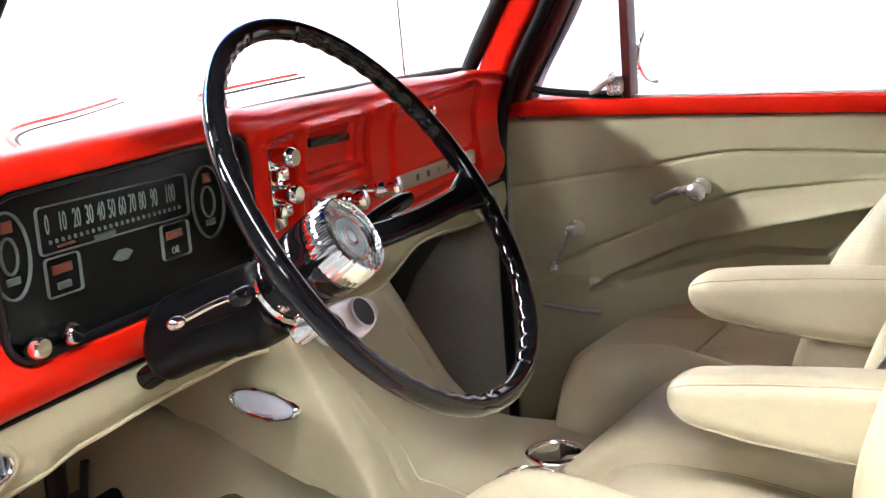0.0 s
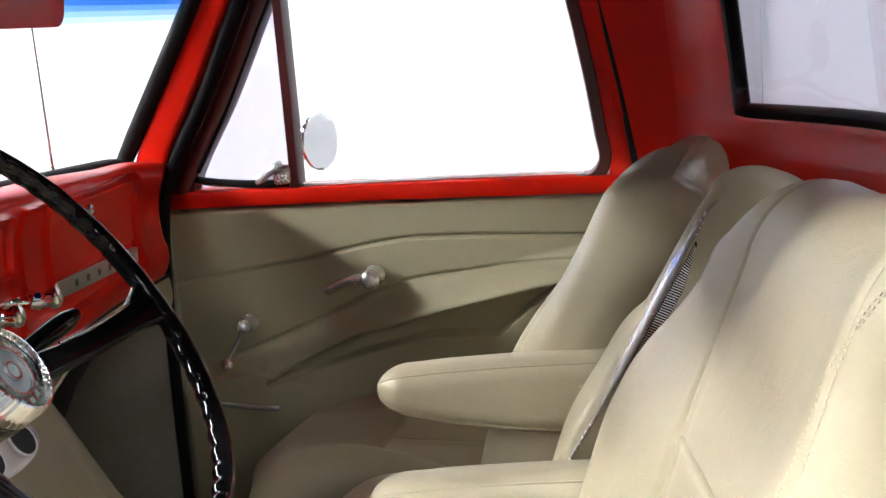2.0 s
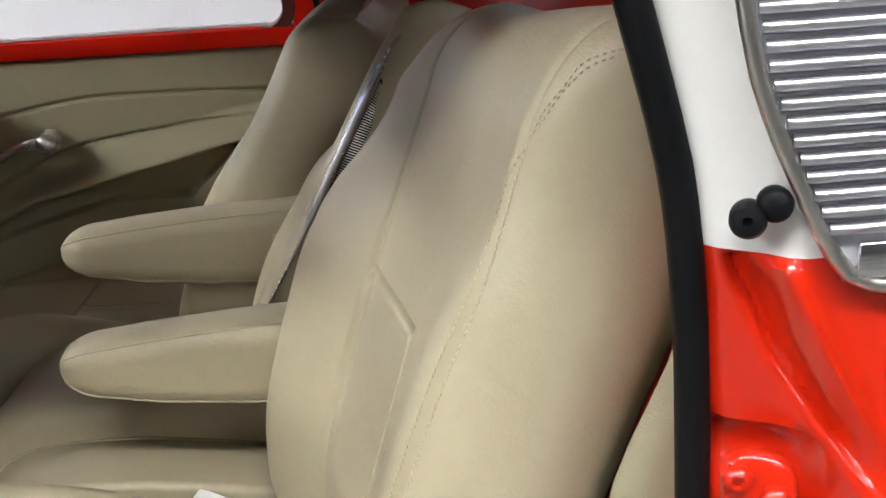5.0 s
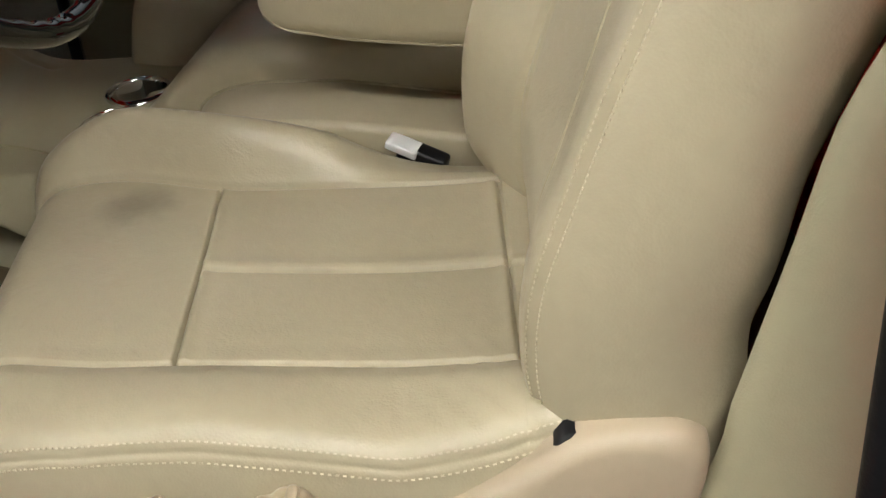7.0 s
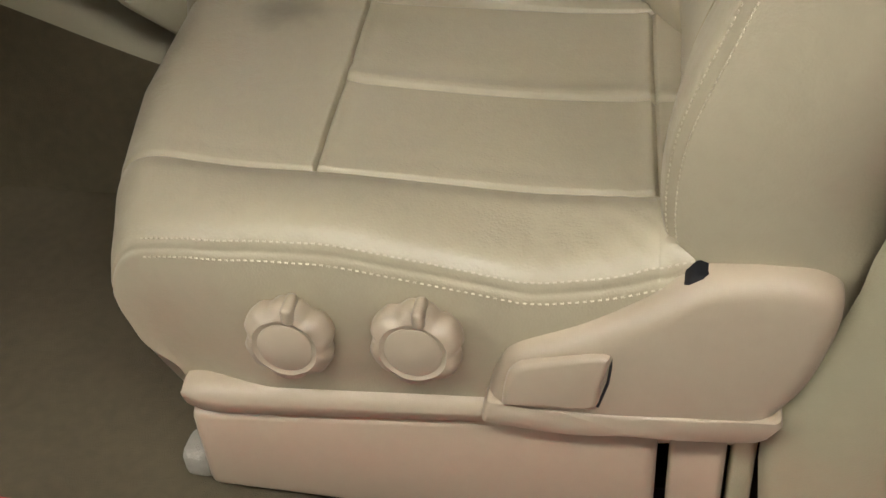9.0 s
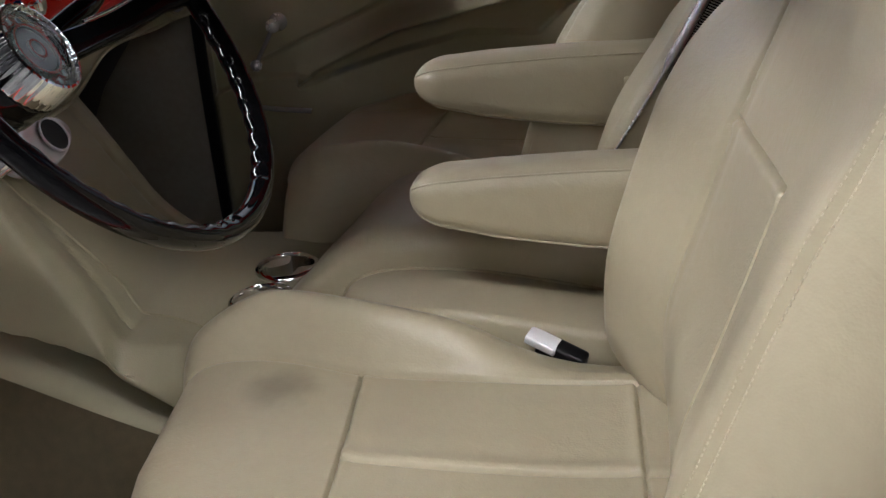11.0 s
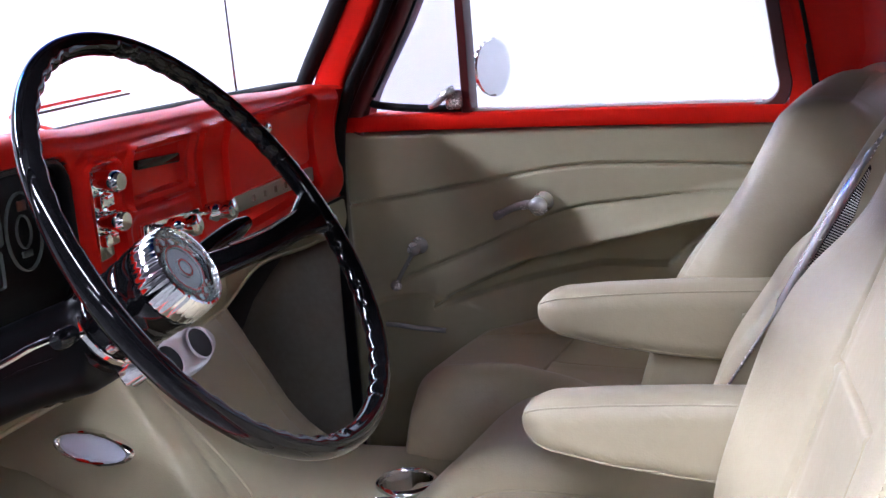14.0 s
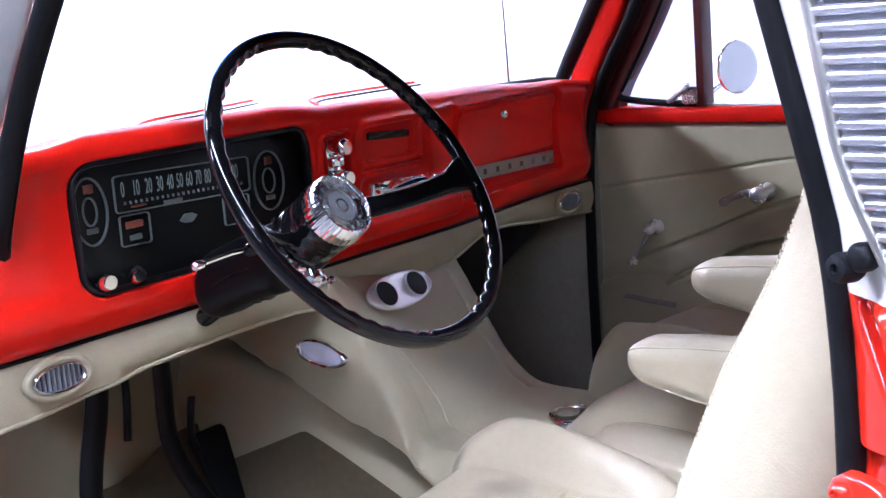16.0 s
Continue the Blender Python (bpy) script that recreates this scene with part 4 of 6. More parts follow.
def under_z(y):
    return lerp_table([(0.03, 0.489), (0.17, 0.498), (0.235, 0.507), (0.38, 0.512), (0.50, 0.511), (0.60, 0.499), (0.86, 0.504), (1.03, 0.535), (1.30, 0.510), (1.42, 0.50)], y)


for y0, y1, nm in ((0.005, 0.600, "driver_panel"), (0.601, 0.899, "centre_panel"), (0.900, 1.420, "passenger_panel")):
    bm = bmesh.new()
    rows, lip = [], []
    for k in range(41):
        y = y0 + (y1 - y0) * k / 40
        zb = under_z(y)
        e = 0.034 * smoothstep(1.30, 0.85, y)
        rows.append([(e - 0.165, y, 0.583), (e - 0.135, y, 0.575), (e - 0.126, y, 0.564), (e - 0.124, y, (0.564 + zb) / 2), (e - 0.130, y, zb + 0.006), (e - 0.142, y, zb), (e - 0.20, y, zb + 0.01)])
        lip.append((e - 0.132, y, zb + 0.002))
    grid(bm, rows)
    panel = part(nm, bm, VINYL, under)
    # black tube paints in the shade of the gap under the dashboard
    bm = bmesh.new()
    tube(bm, [(q[0] + 0.0045, q[1], 0.5695) for q in lip], 0.003, 8)
    part("gap_welt", bm, RUBBER, panel, "thin black line standing for the shaded gap below the dashboard")
    bm = bmesh.new()
    tube(bm, lip, 0.0035, 8)
    part("rolled_edge", bm, VINYL, panel)


def air_vent(y, z, x=-0.122):
    v = thing("air_vent", "oval chrome and beige air vent with slats", "air vent", "dashboard air vents")
    m = face((x, y, z), (0, 1, 0), (0, 0, 1))
    bm = bmesh.new()
    slab(bm, ellipse(0.098, 0.056), m, 0.008, 0.003, ellipse(0.078, 0.038))
    part("surround", bm, VINYL, v)
    bm = bmesh.new()
    slab(bm, ellipse(0.078, 0.038), m, 0.010, 0.002, ellipse(0.068, 0.030))
    part("bezel", bm, CHROME, v)
    bm = bmesh.new()
    slab(bm, ellipse(0.070, 0.032), m, 0.001)
    part("cavity", bm, DARK_HOLE, v)
    for k in range(9):
        bm = bmesh.new()
        u = -0.028 + 0.007 * k
        h = 0.015 * math.sqrt(max(0.01, 1 - (u / 0.034) ** 2))
        box(bm, x, x + 0.006, y + u - 0.0012, y + u + 0.0012, z - h, z + h)
        part("slat", bm, GREY_MESH, v, "", False)
    return v


air_vent(0.093, 0.537, -0.088)
air_vent(1.315, 0.541)

# black wedge-shaped box deep under the passenger's side
heater = thing("heater_box", "black wedge-shaped box under the dashboard", "heater")
bm = bmesh.new()
side = [(1.04, 0.545), (1.055, 0.455), (1.10, 0.385), (1.15, 0.335), (1.20, 0.365), (1.26, 0.410), (1.33, 0.440), (1.40, 0.465), (1.415, 0.545)]
slab(bm, side, face((-0.58, 0, 0), (0, 1, 0), (0, 0, 1)), 0.33, 0.006)
part("case", bm, BLACK_MATTE, heater)

# ---------------------------------------------------------------- steering wheel and column
WC, WA, WB = Vector((0.2522, 0.3195, 0.7530)), radians(32.85), radians(4.63)
WN = Vector((math.cos(WA) * math.cos(WB), math.cos(WA) * math.sin(WB), math.sin(WA)))
WR = Vector((-math.sin(WB), math.cos(WB), 0))
WU = WN.cross(WR)
wheel = thing("steering_wheel", "glossy black two-spoke steering wheel with chrome horn button", "steering wheel")


def on_wheel(a, r, h=0.0):
    """A point of the wheel: a degrees clockwise from the top as the driver sees it."""
    return WC + WU * r * math.cos(radians(a)) + WR * r * math.sin(radians(a)) + WN * h


bm = bmesh.new()
rows = []
N = 360
for k in range(N):
    a = 360 * k / N
    c, er, en = on_wheel(a, 0.2040), (on_wheel(a, 1) - WC).normalized(), WN
    grip = 1.0 if (12 < a < 78 or 102 < a < 168 or 192 < a < 258 or 282 < a < 348) else 0.0
    row = []
    for j in range(16):
        b = j * math.tau / 16
        q = 0.0104
        inner = max(0, -math.cos(b)) * grip
        q -= 0.0028 * inner * (0.5 + 0.5 * math.cos(radians(a * 52)))
        row.append(c + er * q * math.cos(b) + en * q * 1.02 * math.sin(b))
    rows.append(row)
grid(bm, rows, True, True)
part("rim", bm, BLACK_GLOSS, wheel)
WS = WR * math.cos(radians(6.5)) - WU * math.sin(radians(6.5))
for side in (1, -1):
    bm = bmesh.new()
    pts = [WC + WS * side * r + WN * h + WU * u for r, h, u in (((0.03, -0.062, -0.004), (0.07, -0.052, -0.006), (0.12, -0.035, -0.008), (0.165, -0.014, -0.006), (0.195, -0.002, 0.0)) if side == 1 else
                                                                  ((0.03, -0.112, -0.010), (0.07, -0.095, -0.012), (0.12, -0.066, -0.010), (0.165, -0.030, -0.006), (0.195, -0.004, 0.0)))]
    rows = []
    P = catmull(pts, 16)
    for k, p in enumerate(P):
        w, d = (0.030 - 0.006 * math.sin(math.pi * k / 16)) * (1 if side == 1 else 0.6), 0.013 if side == 1 else 0.009
        if k > 13:
            w += 0.006 * (k - 13)
        rows.append([p + WU * a + WN * b for a, b in rounded(w, d, 0.005, 3)])
    grid(bm, rows, False, True, True)
    spoke = part("spoke", bm, BLACK_GLOSS, wheel)
    if side == 1:
        bm = bmesh.new()
        tube(bm, [p + WU * 0.0135 + WN * 0.004 for p in P[5:]], 0.0016, 8)
        part("chrome_strip", bm, CHROME, spoke)
hub = WC - WN * 0.049 + WR * 0.008
bm = bmesh.new()
lathe(bm, [(0.033, -0.085), (0.039, -0.080), (0.041, -0.072), (0.040, -0.066), (0.042, -0.060), (0.042, -0.050), (0.041, -0.046), (0.0435, -0.042), (0.0435, -0.030)], hub, WN, 48)
part("hub_shell", bm, BLACK_GLOSS, wheel)
bm = bmesh.new()
lathe(bm, [(0.032, -0.031), (0.042, -0.030), (0.044, -0.026), (0.043, -0.012), (0.042, -0.003), (0.0405, 0.0005), (0.0385, 0.001), (0.0365, -0.003), (0.035, -0.010), (0.004, -0.012)], hub, WN, 144, 1, 1, 0.010, 36)
part("horn_ring", bm, CHROME, wheel)
bm = bmesh.new()
lathe(bm, [(0.034, -0.006), (0.033, 0.001), (0.024, 0.006), (0.012, 0.008), (0.002, 0.0085)], hub, WN, 36)
cap = part("horn_button", bm, CLEAR_PLASTIC, wheel, "clear plastic horn button")
for r0, r1, h, mt in ((0.0255, 0.034, -0.0105, SILVER), (0.0215, 0.0240, -0.0065, SILVER), (0.010, 0.0205, -0.0085, GREY_MESH), (0.0070, 0.0092, -0.006, SILVER), (0.001, 0.0066, -0.0075, GREY_MESH)):
    bm = bmesh.new()
    lathe(bm, [(r0, h), (r0, h + 0.003), (r1, h + 0.003), (r1, h)], hub, WN, 36)
    part("emblem_ring", bm, mt, cap)
for k in range(14):
    a = k * math.tau / 14
    bm = bmesh.new()
    c = hub + (WU * math.cos(a) + WR * math.sin(a)) * 0.0295 - WN * 0.0072
    box(bm, -0.0016, 0.0016, -0.0028, 0.0028, -0.0008, 0.0008, 0.0004, 1, Matrix.Translation(c) @ basis(WN) @ Matrix.Rotation(a, 4, "Z"))
    part("emblem_mark", bm, GREY_MESH, cap)

column = thing("steering_column", "glossy black steering column with chrome collars and levers", "steering column")
bm = bmesh.new()
lathe(bm, [(0.020, -0.212), (0.028, -0.205), (0.028, -0.19), (0.034, -0.185), (0.036, -0.12), (0.041, -0.115), (0.041, -0.078), (0.034, -0.072)], hub, WN, 32)
part("tube", bm, BLACK_GLOSS, column)
for h in (-0.105, -0.118, -0.09):
    bm = bmesh.new()
    lathe(bm, [(0.0405, h), (0.0435, h + 0.002), (0.0435, h + 0.007), (0.0405, h + 0.009)], hub, WN, 40, 1, 1, 0.01, 24)
    part("collar", bm, CHROME if h == -0.105 else BLACK_GLOSS, column)
# bright tilt bracket and clips under the hub
for a, b, c, d in ((-0.010, -0.046, 0.100, 0.020), (0.014, -0.050, 0.115, 0.012)):
    bm = bmesh.new()
    q = hub + WR * a + WU * b - WN * c
    box(bm, -d / 2, d / 2, -0.010, 0.010, -0.016, 0.016, 0.004, 2, Matrix.Translation(q) @ basis(WN))
    part("tilt_bracket", bm, CHROME, column)
for a, b in ((-0.030, -0.036), (-0.042, -0.020), (0.006, -0.062)):
    bm = bmesh.new()
    lathe(bm, [(0.003, 0), (0.005, 0.002), (0.005, 0.008), (0.002, 0.010)], hub + WR * a + WU * b - WN * 0.09, WN, 12)
    part("screw", bm, CHROME, column)
# column mount shroud below the dashboard
bm = bmesh.new()
rows = []
for k in range(25):
    u = k / 24
    x = 0.130 - 0.158 * u
    ease = math.sqrt(max(0.02, 1 - max(0, (u - 0.86) / 0.14) ** 2)) * math.sqrt(max(0.02, 1 - max(0, (0.12 - u) / 0.12) ** 2))
    low, top = 0.616 - 0.056 * u + 0.006 * math.sin(math.pi * u), 0.712 - 0.058 * u
    h, w = (top - low) * ease, 0.098 * (0.86 + 0.14 * ease) - 0.010 * (1 - u)
    rows.append([(x, 0.316 + a, (low + top) / 2 + b) for a, b in rounded(w, h, min(w, h) * 0.34, 6)])
grid(bm, rows, False, True, True)
shroud = part("mount_shroud", bm, SHROUD, column)
bm = bmesh.new()
tube(bm, [(0.10, 0.2715, 0.655), (0.055, 0.2675, 0.640), (0.012, 0.2665, 0.620)], 0.0012, 6)
part("shroud_seam", bm, SHROUD, shroud)
bm = bmesh.new()
lathe(bm, [(0.004, -0.030), (0.0125, -0.026), (0.0135, -0.020), (0.0135, 0.060)], (-0.048, 0.316, 0.570), (0.864, 0, 0.503), 24)
part("shaft", bm, BLACK_GLOSS, column)
# turn signal lever and shift lever
base = hub - WN * 0.098
bm = bmesh.new()
tip = Vector((0.102, 0.192, 0.674))
tube(bm, catmull([base - WR * 0.03, base.lerp(tip, 0.6) + Vector((0, 0, 0.006)), tip], 8), 0.0032, 8)
lev = part("turn_signal_lever", bm, CHROME, column)
bm = bmesh.new()
lathe(bm, [(0.003, 0), (0.0055, 0.003), (0.0065, 0.009), (0.005, 0.015), (0.002, 0.017)], tip, (-0.35, -0.93, -0.1), 16)
part("lever_knob", bm, CHROME, lev)
bm = bmesh.new()
lathe(bm, [(0.009, 0), (0.009, 0.02), (0.006, 0.024)], base - WR * 0.06 + WU * 0.01, -WR, 14)
part("hazard_knob", bm, BLACK_GLOSS, column)
base2 = hub - WN * 0.13
bm = bmesh.new()
tube(bm, catmull([base2 + WR * 0.03, base2 + WR * 0.10 + WN * 0.030 + WU * 0.008, base2 + WR * 0.18 + WN * 0.062 + WU * 0.014, base2 + WR * 0.238 + WN * 0.084 + WU * 0.015], 14),
     [0.005, 0.005, 0.005, 0.0055, 0.006, 0.007, 0.008, 0.009, 0.0095, 0.010, 0.0105, 0.011, 0.0115, 0.011, 0.007], 12)
part("shift_lever", bm, BLACK_GLOSS, column)

# ---------------------------------------------------------------- pedals
def pedal(name, label, arm, pad, w, h, thick=0.0135):
    t = thing(name, label, "pedal")
    bm = bmesh.new()
    tube(bm, catmull(arm, 14), thick, 8, False, 0.7)
    part("arm", bm, BLACK_MATTE, t)
    if pad:
        bm = bmesh.new()
        slab(bm, rounded(w, h, 0.012), face(pad, (0, 1, 0), (-0.55, 0, 0.83)), 0.014, 0.004)
        p = part("pad", bm, RUBBER, t, "ribbed black rubber pad")
    return t


pedal("clutch_pedal", "black hanging pedal arm with a rubber pad", [(-0.40, 0.355, 0.46), (-0.42, 0.352, 0.36), (-0.42, 0.322, 0.24), (-0.40, 0.30, 0.12)], (-0.405, 0.295, 0.10), 0.08, 0.06, 0.022)
pedal("brake_pedal", "black hanging brake pedal with a rubber pad", [(-0.40, 0.475, 0.46), (-0.42, 0.486, 0.36), (-0.43, 0.493, 0.25), (-0.41, 0.525, 0.15), (-0.39, 0.56, 0.09)], (-0.385, 0.565, 0.085), 0.10, 0.06, 0.018)
pedal("accelerator_pedal", "black rubber accelerator pedal", [(-0.43, 0.549, 0.315), (-0.44, 0.550, 0.28), (-0.45, 0.555, 0.23), (-0.45, 0.58, 0.18)], (-0.432, 0.597, 0.166), 0.078, 0.15, 0.008)
bm = bmesh.new()
tube(bm, catmull([(-0.42, 0.414, 0.44), (-0.42, 0.411, 0.36), (-0.42, 0.402, 0.288)], 8), 0.007, 8)
tagged(part("linkage_rod", bm, BLACK_MATTE), "thin black rod hanging beside the pedals", "rod")

# ---------------------------------------------------------------- centre console
console = thing("centre_console", "beige vinyl centre console sloping up under the dashboard", "console")
CY0, CY1 = 0.585, 0.935
CONSOLE_EDGE = [(-0.60, 0.42), (-0.33, 0.380), (-0.245, 0.374), (-0.165, 0.350), (-0.10, 0.330), (-0.03, 0.308), (0.03, 0.283), (0.08, 0.258), (0.14, 0.222), (0.25, 0.15)]
bm = bmesh.new()
ridge_prof = catmull([(-0.58, 0, 0.64), (-0.38, 0, 0.635), (-0.20, 0, 0.61), (-0.112, 0, 0.54), (-0.078, 0, 0.495), (-0.024, 0, 0.41), (0.024, 0, 0.335), (0.050, 0, 0.306), (0.08, 0, 0.297), (0.16, 0, 0.297), (0.30, 0, 0.297), (0.62, 0, 0.297)], 190)
rows = []
for i, p in enumerate(ridge_prof):
    row = []
    n = 150
    # section across: floor, near side, top, far side, floor
    flare = 0.045
    ze = min(p.z - 0.025, linear(CONSOLE_EDGE, p.x))
    sec = [(CY0 + 0.05, ze - 0.010), (CY0 - 0.010, ze - 0.004), (CY0 - 0.016, ze + 0.010), (CY0 - 0.011, p.z - 0.03), (CY0 + 0.008, p.z - 0.006), (CY0 + 0.03, p.z), (YC, p.z + 0.002), (CY1 - 0.03, p.z),
           (CY1 - 0.008, p.z - 0.006), (CY1 + 0.010, p.z - 0.03), (CY1 + flare * 0.5, p.z * 0.45), (CY1 + flare, 0.0)]
    away = 0.15 * smoothstep(-0.08, -0.60, p.x)
    sec = [(a + away * (1 - i / 6), b) for i, (a, b) in enumerate(sec[:6])] + sec[6:]
    for q in catmull([(0, a, b) for a, b in sec], n):
        y, z = q.y, q.z
        groove = 0.0
        if z > p.z - 0.012 and p.x < 0.07:
            for gy in (CY0 + 0.045, CY1 - 0.045):
                groove += 0.004 * math.exp(-((y - gy) / 0.004) ** 2)
        skew = -0.20 * (y - 0.75) * smoothstep(0.08, 0.0, p.x)
        row.append((p.x + skew - groove * 0.7, y, z - groove * 0.7))
    rows.append(row)
def console_piece(name, j0, j1, label=""):
    bm = bmesh.new()
    grid(bm, [row[j0:j1 + 1] for row in rows])
    gone = [f for f in bm.faces if f.calc_center_median().z > 0.28 and any(math.hypot(f.calc_center_median().x - cx, f.calc_center_median().y - cy) < 0.0355 for cx, cy in ((0.204, 0.800), (0.201, 0.706)))]
    bmesh.ops.delete(bm, geom=gone, context="FACES")
    return part(name, bm, VINYL, console, label)


bm.free()
mid_row = rows[150]
j_near = min(range(76), key=lambda j: abs(mid_row[j][1] - CY0 - 0.006) + 10 * (mid_row[j][2] < 0.28))
j_far = min(range(75, 151), key=lambda j: abs(mid_row[j][1] - CY1 + 0.006) + 10 * (mid_row[j][2] < 0.28))
console_piece("side_panel", 0, j_near)
console_piece("top_panel", j_near, j_far)
console_piece("side_panel", j_far, 150)
for j in (j_near, j_far):
    bm = bmesh.new()
    tube(bm, [Vector(row[j]) for row in rows[60:186:3]], 0.0022, 8)
    part("piping", bm, VINYL, console, "beige piping along the console edge")


def cup_holder(x, y):
    c = thing("cup_holder", "round polished chrome cup holder in the beige console", "cup holder", "console cup holders")
    bm = bmesh.new()
    prof = [(0.0345, -0.004), (0.0345, 0.003), (0.037, 0.0065), (0.041, 0.0055), (0.0435, 0.002), (0.0435, -0.004)]
    grid(bm, [[(x + r * math.cos(k * math.tau / 48), y + r * math.sin(k * math.tau / 48), 0.298 + h) for k in range(48)] for r, h in prof], False, True)
    part("rim", bm, CHROME, c)
    bm = bmesh.new()
    rows = [[(x + r * math.cos(k * math.tau / 40), y + r * math.sin(k * math.tau / 40), 0.298 + h) for k in range(40)] for r, h in ((0.0345, 0.002), (0.0335, -0.03), (0.0325, -0.048))]
    grid(bm, rows, False, True)
    part("well", bm, CHROME, c)
    bm = bmesh.new()
    lathe(bm, [(0.001, 0), (0.034, 0.0), (0.034, 0.002)], (x, y, 0.249), (0, 0, 1), 32)
    part("bottom", bm, CHROME, c)
    return c


CUPS = ((0.204, 0.800), (0.201, 0.706))
for x, y in CUPS:
    cup_holder(x, y)

# twin gauge pod on the console face
pod = thing("gauge_pod", "white oval bezel with two round dark outlets", "gauge pod")
m = face((-0.054, 0.702, 0.506), (0, 1, 0), (-0.52, 0, 0.85))
bm = bmesh.new()
slab(bm, ellipse(0.156, 0.062, 48), m, 0.004, 0.002)
part("bezel", bm, PEARL, pod)
for dy in (-0.037, 0.037):
    bm = bmesh.new()
    lathe(bm, [(0.0235, 0.0), (0.0235, 0.003), (0.0218, 0.003), (0.0205, 0.001)], m @ Vector((dy, 0, 0.0055)), m.to_3x3() @ Vector((0, 0, 1)), 30)
    part("ring", bm, PEARL, pod)
    bm = bmesh.new()
    lathe(bm, [(0.001, 0.001), (0.0212, 0.001), (0.0212, 0.0015)], m @ Vector((dy, 0, 0.006)), m.to_3x3() @ Vector((0, 0, 1)), 30)
    part("outlet", bm, CLUSTER_FACE, pod)

# oval lamp on the near side of the console
lampo = thing("courtesy_lamp", "oval chrome framed frosted lamp on the console side", "lamp")
m = face((-0.104, 0.566, 0.431), (1, -0.10, -0.05), (0.0, 0.22, 1))
bm = bmesh.new()
slab(bm, ellipse(0.122, 0.044, 44), m, 0.011, 0.004, ellipse(0.102, 0.029, 44))
part("bezel", bm, CHROME, lampo)
bm = bmesh.new()
slab(bm, ellipse(0.104, 0.031, 44), m, 0.004, 0.002)
part("lens", bm, LAMP_LENS, lampo)

# ---------------------------------------------------------------- seats
def seam(d, w, depth):
    return depth * math.exp(-(d / w) ** 2)


BOLSTER = [(0.18, 0.30), (0.198, 0.335), (0.235, 0.364), (0.27, 0.381), (0.30, 0.387), (0.39, 0.388), (0.455, 0.377), (0.507, 0.362), (0.55, 0.340), (0.60, 0.322), (0.66, 0.314), (0.76, 0.314)]


CUSHION_LINES = []
EDGE_WAVE = [(0.18, -0.030), (0.25, -0.018), (0.30, -0.006), (0.36, 0.002), (0.43, 0.003), (0.50, -0.007), (0.583, -0.019), (0.65, -0.007), (0.71, 0.010), (0.76, 0.016)]


def picks(fine, step, close, marks):
    """Indices along a fine line: every step, and every close one near the marks."""
    return [k for k in range(len(fine)) if k % step == 0 or k == len(fine) - 1 or (k % close == 0 and any(test(fine[k]) for test in marks))]


